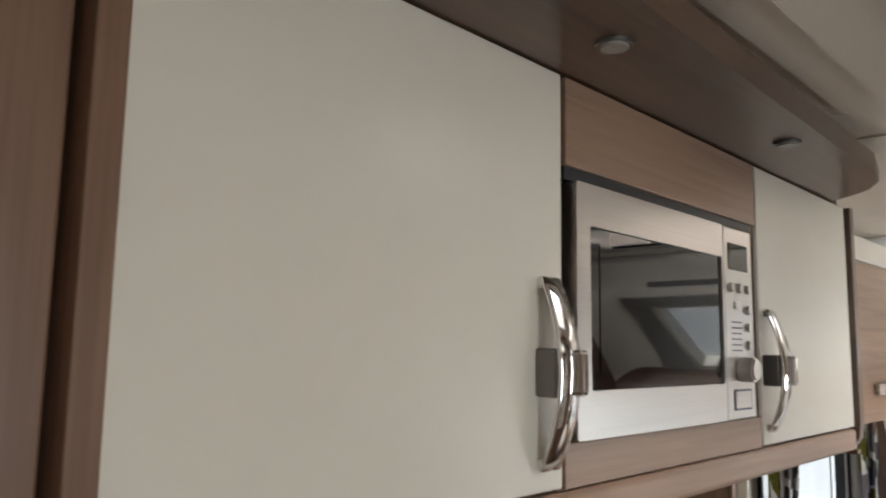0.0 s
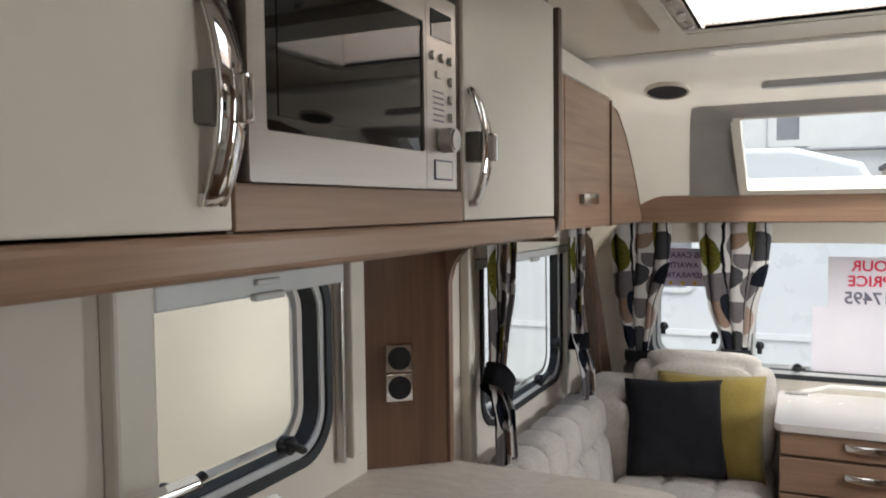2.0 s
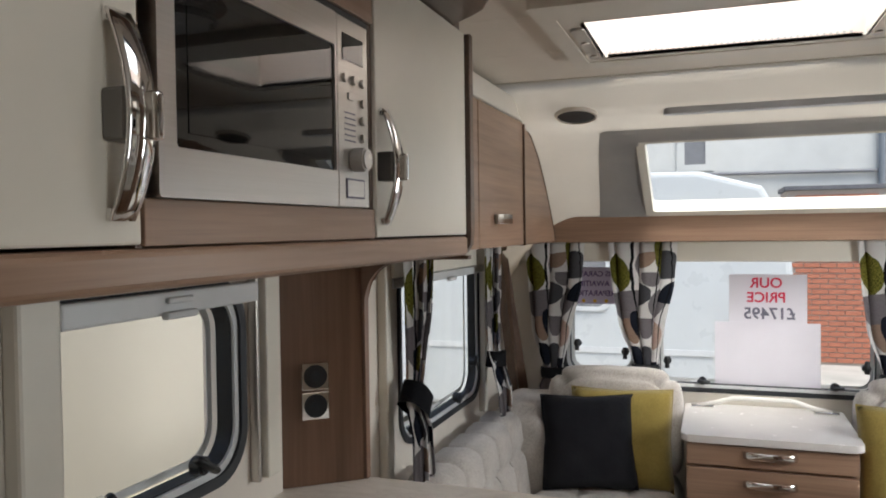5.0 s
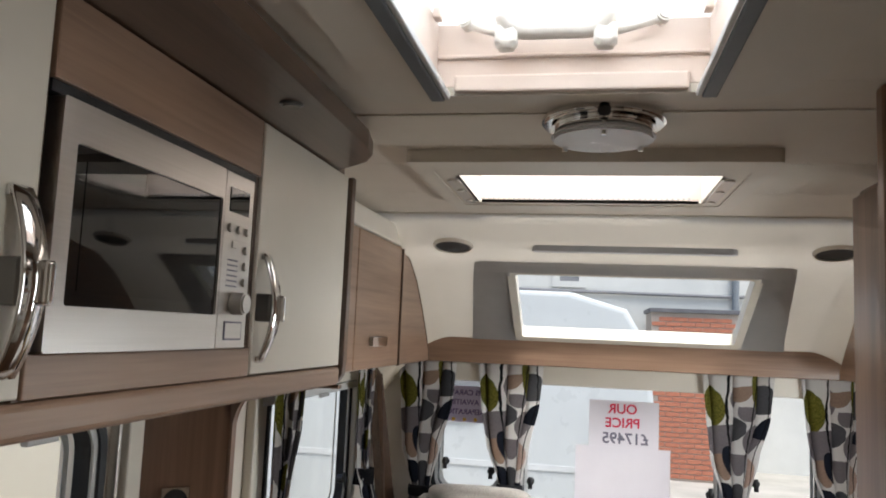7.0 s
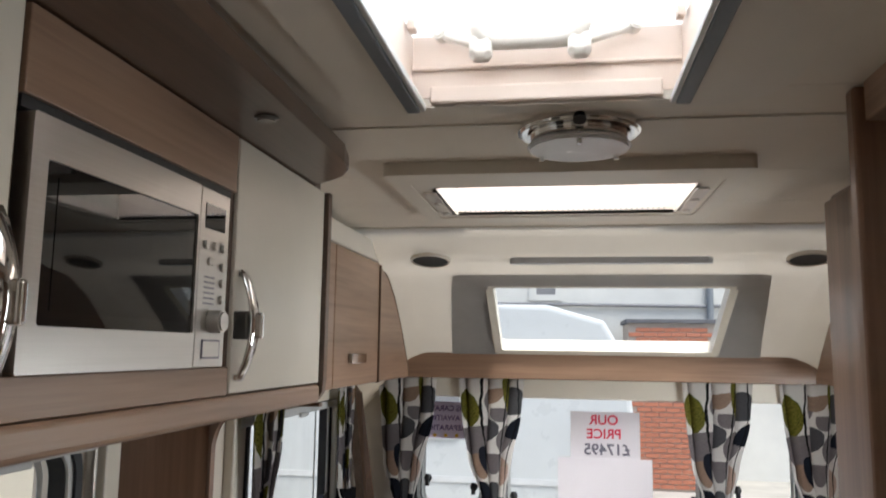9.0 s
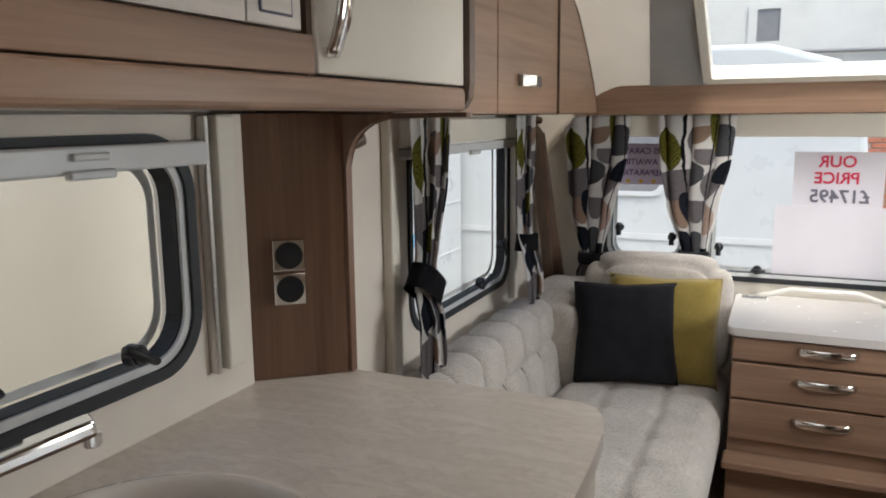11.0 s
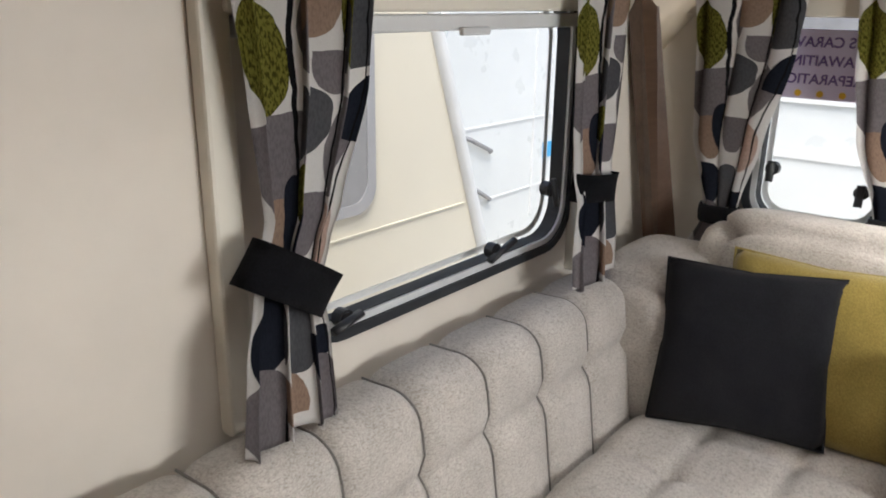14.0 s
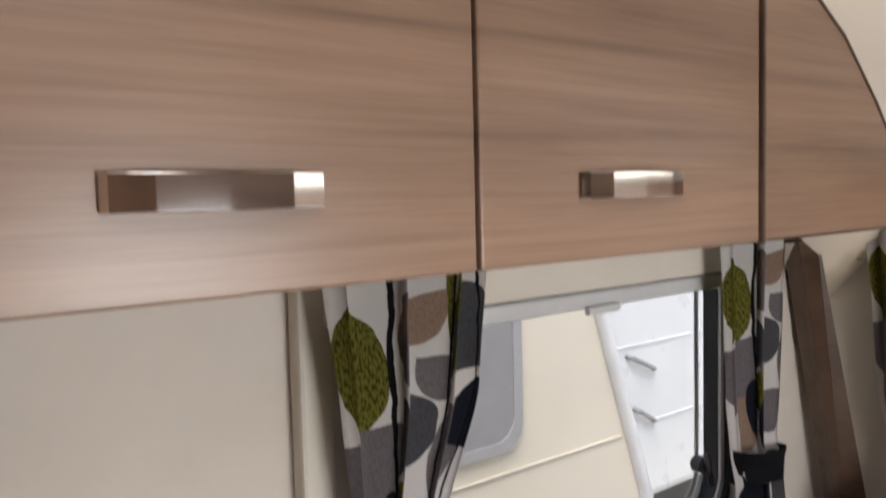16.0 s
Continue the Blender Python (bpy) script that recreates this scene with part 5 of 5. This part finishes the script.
RIMGREY = plain("grey_window_rim", (0.3, 0.3, 0.31), 0.4)
nb = thing("cream_caravan", (-3.0, 0.5, GZ), "cream touring caravan parked close alongside", "caravan")
side = [(-3.5, -0.25), (4.18, -0.25), (4.22, 0.1), (4.128, 0.35), (3.809, 1.266), (3.6, 1.95), (3.3, 2.08), (-3.2, 2.08), (-3.5, 1.8)]
part("body", slab(side, on_x(-1.9), 0, -2.15, 0.04), BODY_CREAM, nb)
part("edge_trim", tube([(-1.897, y, z) for y, z in ((4.19, -0.2), (4.215, 0.1), (4.128, 0.35), (3.97, 0.8), (3.809, 1.266), (3.60, 1.94))], 0.03, 10), GREY_FRAME, nb, "grey edge trim", True)
w = part("window", slab(rounded(2.9, 3.46, 0.60, 1.45, 0.09), on_x(-1.9), -0.01, 0.012, 0.004), TINTED, nb, "tinted side window")
part("rim", ring(rounded(2.88, 3.48, 0.58, 1.47, 0.1), rounded(2.92, 3.44, 0.62, 1.43, 0.085), on_x(-1.9), 0.0, 0.016), RIMGREY, w)
part("rib", box(-1.9, -1.8935, -3.2, 4.02, 0.50, 0.505), BODY_CREAM, nb)
wh = part("wheel", disc((-1.99, 0.5, GZ + 0.32), (1, 0, 0), 0.32, 0.2, 36, 0.03), RUBBER, nb)
part("rim", disc((-1.885, 0.5, GZ + 0.32), (1, 0, 0), 0.2, 0.02, 28), STEEL, wh)


def white_caravan(x0, x1, y0, y1, top, label):
    t = thing("white_caravan", ((x0 + x1) / 2, (y0 + y1) / 2, GZ), label, "caravan", "parked caravans")
    h = top - GZ
    prof = [(x0, GZ + 0.4), (x0 - 0.05, GZ + 0.9), (x0 + 0.25, top - 0.35), (x0 + 0.8, top - 0.08), (x0 + 1.8, top), (x1 - 0.8, top - 0.02), (x1 - 0.3, top - 0.16), (x1 - 0.1, top - 0.5), (x1, GZ + 0.9), (x1 - 0.05, GZ + 0.4)]
    part("body", slab(prof, on_y(y0), 0, y1 - y0, 0.05), BODY_WHITE, t)
    for a in (0.24, 0.62):
        u = x0 + (x1 - x0) * a
        ww = part("window", slab(rounded(u - 0.45, u + 0.45, GZ + 1.35, GZ + 1.95, 0.08), on_y(y0), 0.0, -0.015, 0.004), TINTED, t, "tinted window")
        part("rim", ring(rounded(u - 0.48, u + 0.48, GZ + 1.32, GZ + 1.98, 0.1), rounded(u - 0.44, u + 0.44, GZ + 1.36, GZ + 1.94, 0.08), on_y(y0), 0.0, -0.02), GREY_FRAME, ww)
    part("skirt_line", box(x0, x1, y0 - 0.012, y0 - 0.001, GZ + 0.95, GZ + 1.0), GREY_FRAME, t)
    wl = part("wheel", disc((x0 + (x1 - x0) * 0.55, y0 + 0.08, GZ + 0.33), (0, 1, 0), 0.33, 0.2, 36, 0.03), RUBBER, t)
    part("rim", disc((x0 + (x1 - x0) * 0.55, y0 - 0.025, GZ + 0.33), (0, 1, 0), 0.21, 0.02, 28), GREY_FRAME, wl)
    return t


white_caravan(-4.6, 0.72, 7.0, 9.1, 1.93, "white touring caravan parked across the yard")
mh = thing("white_motorhome", (-3.8, 6.5, GZ), "white motorhome parked behind the cream caravan", "motorhome")
part("body", slab([(4.62, GZ + 0.35), (4.62, 0.5), (4.72, 0.72), (4.9, 1.5), (4.75, 1.9), (5.1, 2.4), (6.9, 2.45), (6.9, GZ + 0.35)], on_x(-2.6), 0, -2.2, 0.06), BODY_WHITE, mh)
part("door_line", box(-2.6, -2.592, 5.62, 5.635, 0.0, 1.9), GREY_FRAME, mh)
part("sticker", box(-2.6, -2.592, 5.75, 5.85, 0.35, 0.45), plain("blue_sticker", (0.03, 0.3, 0.6), 0.4), mh)
part("lettering_bar", box(-2.6, -2.592, 5.9, 6.5, 0.95, 1.0), plain("pale_lettering", (0.2, 0.22, 0.2), 0.6), mh)
for ya, za, yb, zb in ((4.93, 0.58, 5.17, 0.47), (4.99, 0.28, 5.17, 0.18)):
    part("grab_handle", tube([(-2.60, ya, za), (-2.575, ya + 0.02, za - 0.01), (-2.575, yb - 0.02, zb + 0.01), (-2.60, yb, zb)], 0.013, 8), TINTED, mh)
for z in (0.18, 0.62):
    part("body_crease", box(-2.6, -2.594, 4.7, 6.85, z, z + 0.012), GREY_FRAME, mh)

bl = thing("white_building", (0, 15, GZ), "white rendered building with small windows behind the yard", "building")
part("wall", box(-12, 14, 14.0, 20, GZ, 6.5), RENDER_WHITE, bl)
part("roof", slab([(-12.4, 6.5), (14.4, 6.5), (14.4, 6.7), (-12.4, 6.7)], on_y(13.6), 0, 7), SLATE, bl)
for x, z in ((-0.27, 2.75), (-4.2, 2.75), (4.2, 2.75), (-0.6, 0.35), (7.5, 2.75), (-7.5, 2.75)):
    ww = part("window", box(x - 0.17, x + 0.17, 13.985, 14.02, z - 0.25, z + 0.25), TINTED, bl, "small dark window")
    part("frame", ring(rounded(x - 0.3, x + 0.3, z - 0.36, z + 0.33, 0.01), rounded(x - 0.17, x + 0.17, z - 0.25, z + 0.25, 0.005), on_y(14.0), -0.04, 0.0), RENDER_WHITE, ww)
part("drainpipe", tube([(2.55, 13.92, GZ), (2.55, 13.92, 6.4)], 0.06, 12), plain("grey_pipe", (0.2, 0.22, 0.24), 0.5), bl)
part("gutter_cable", tube([(-3, 13.95, 2.35), (2.5, 13.95, 2.3), (5, 13.95, 2.4)], 0.03, 8), TINTED, bl)

# brick outhouse, with the courses built brick by brick on the side that shows
bh = thing("brick_outhouse", (1.9, 12.9, GZ), "low red brick outhouse in front of the white building", "building")
part("wall", box(1.06, 2.42, 12.62, 13.8, GZ, 1.95), MORTAR, bh)
part("coping", box(1.02, 2.46, 12.56, 13.85, 1.951, 2.02, 0.01), SLATE, bh)
brick_me = bpy.data.meshes.new("brick")
bk = box(-0.105, 0.105, -0.012, 0.012, -0.03, 0.03, 0.004, 1)
bk.to_mesh(brick_me)
bk.free()
brick_me.materials.append(BRICK)
for r in range(32):
    for c in range(9):
        x = 1.17 + c * 0.22 + (0.11 if r % 2 else 0)
        if x > 2.34:
            continue
        o = new("brick", brick_me)
        o.parent = bh
        o.matrix_basis = Matrix.Translation((x - 1.9, 12.612 - 12.9, -0.55 + r * 0.0775 - GZ))
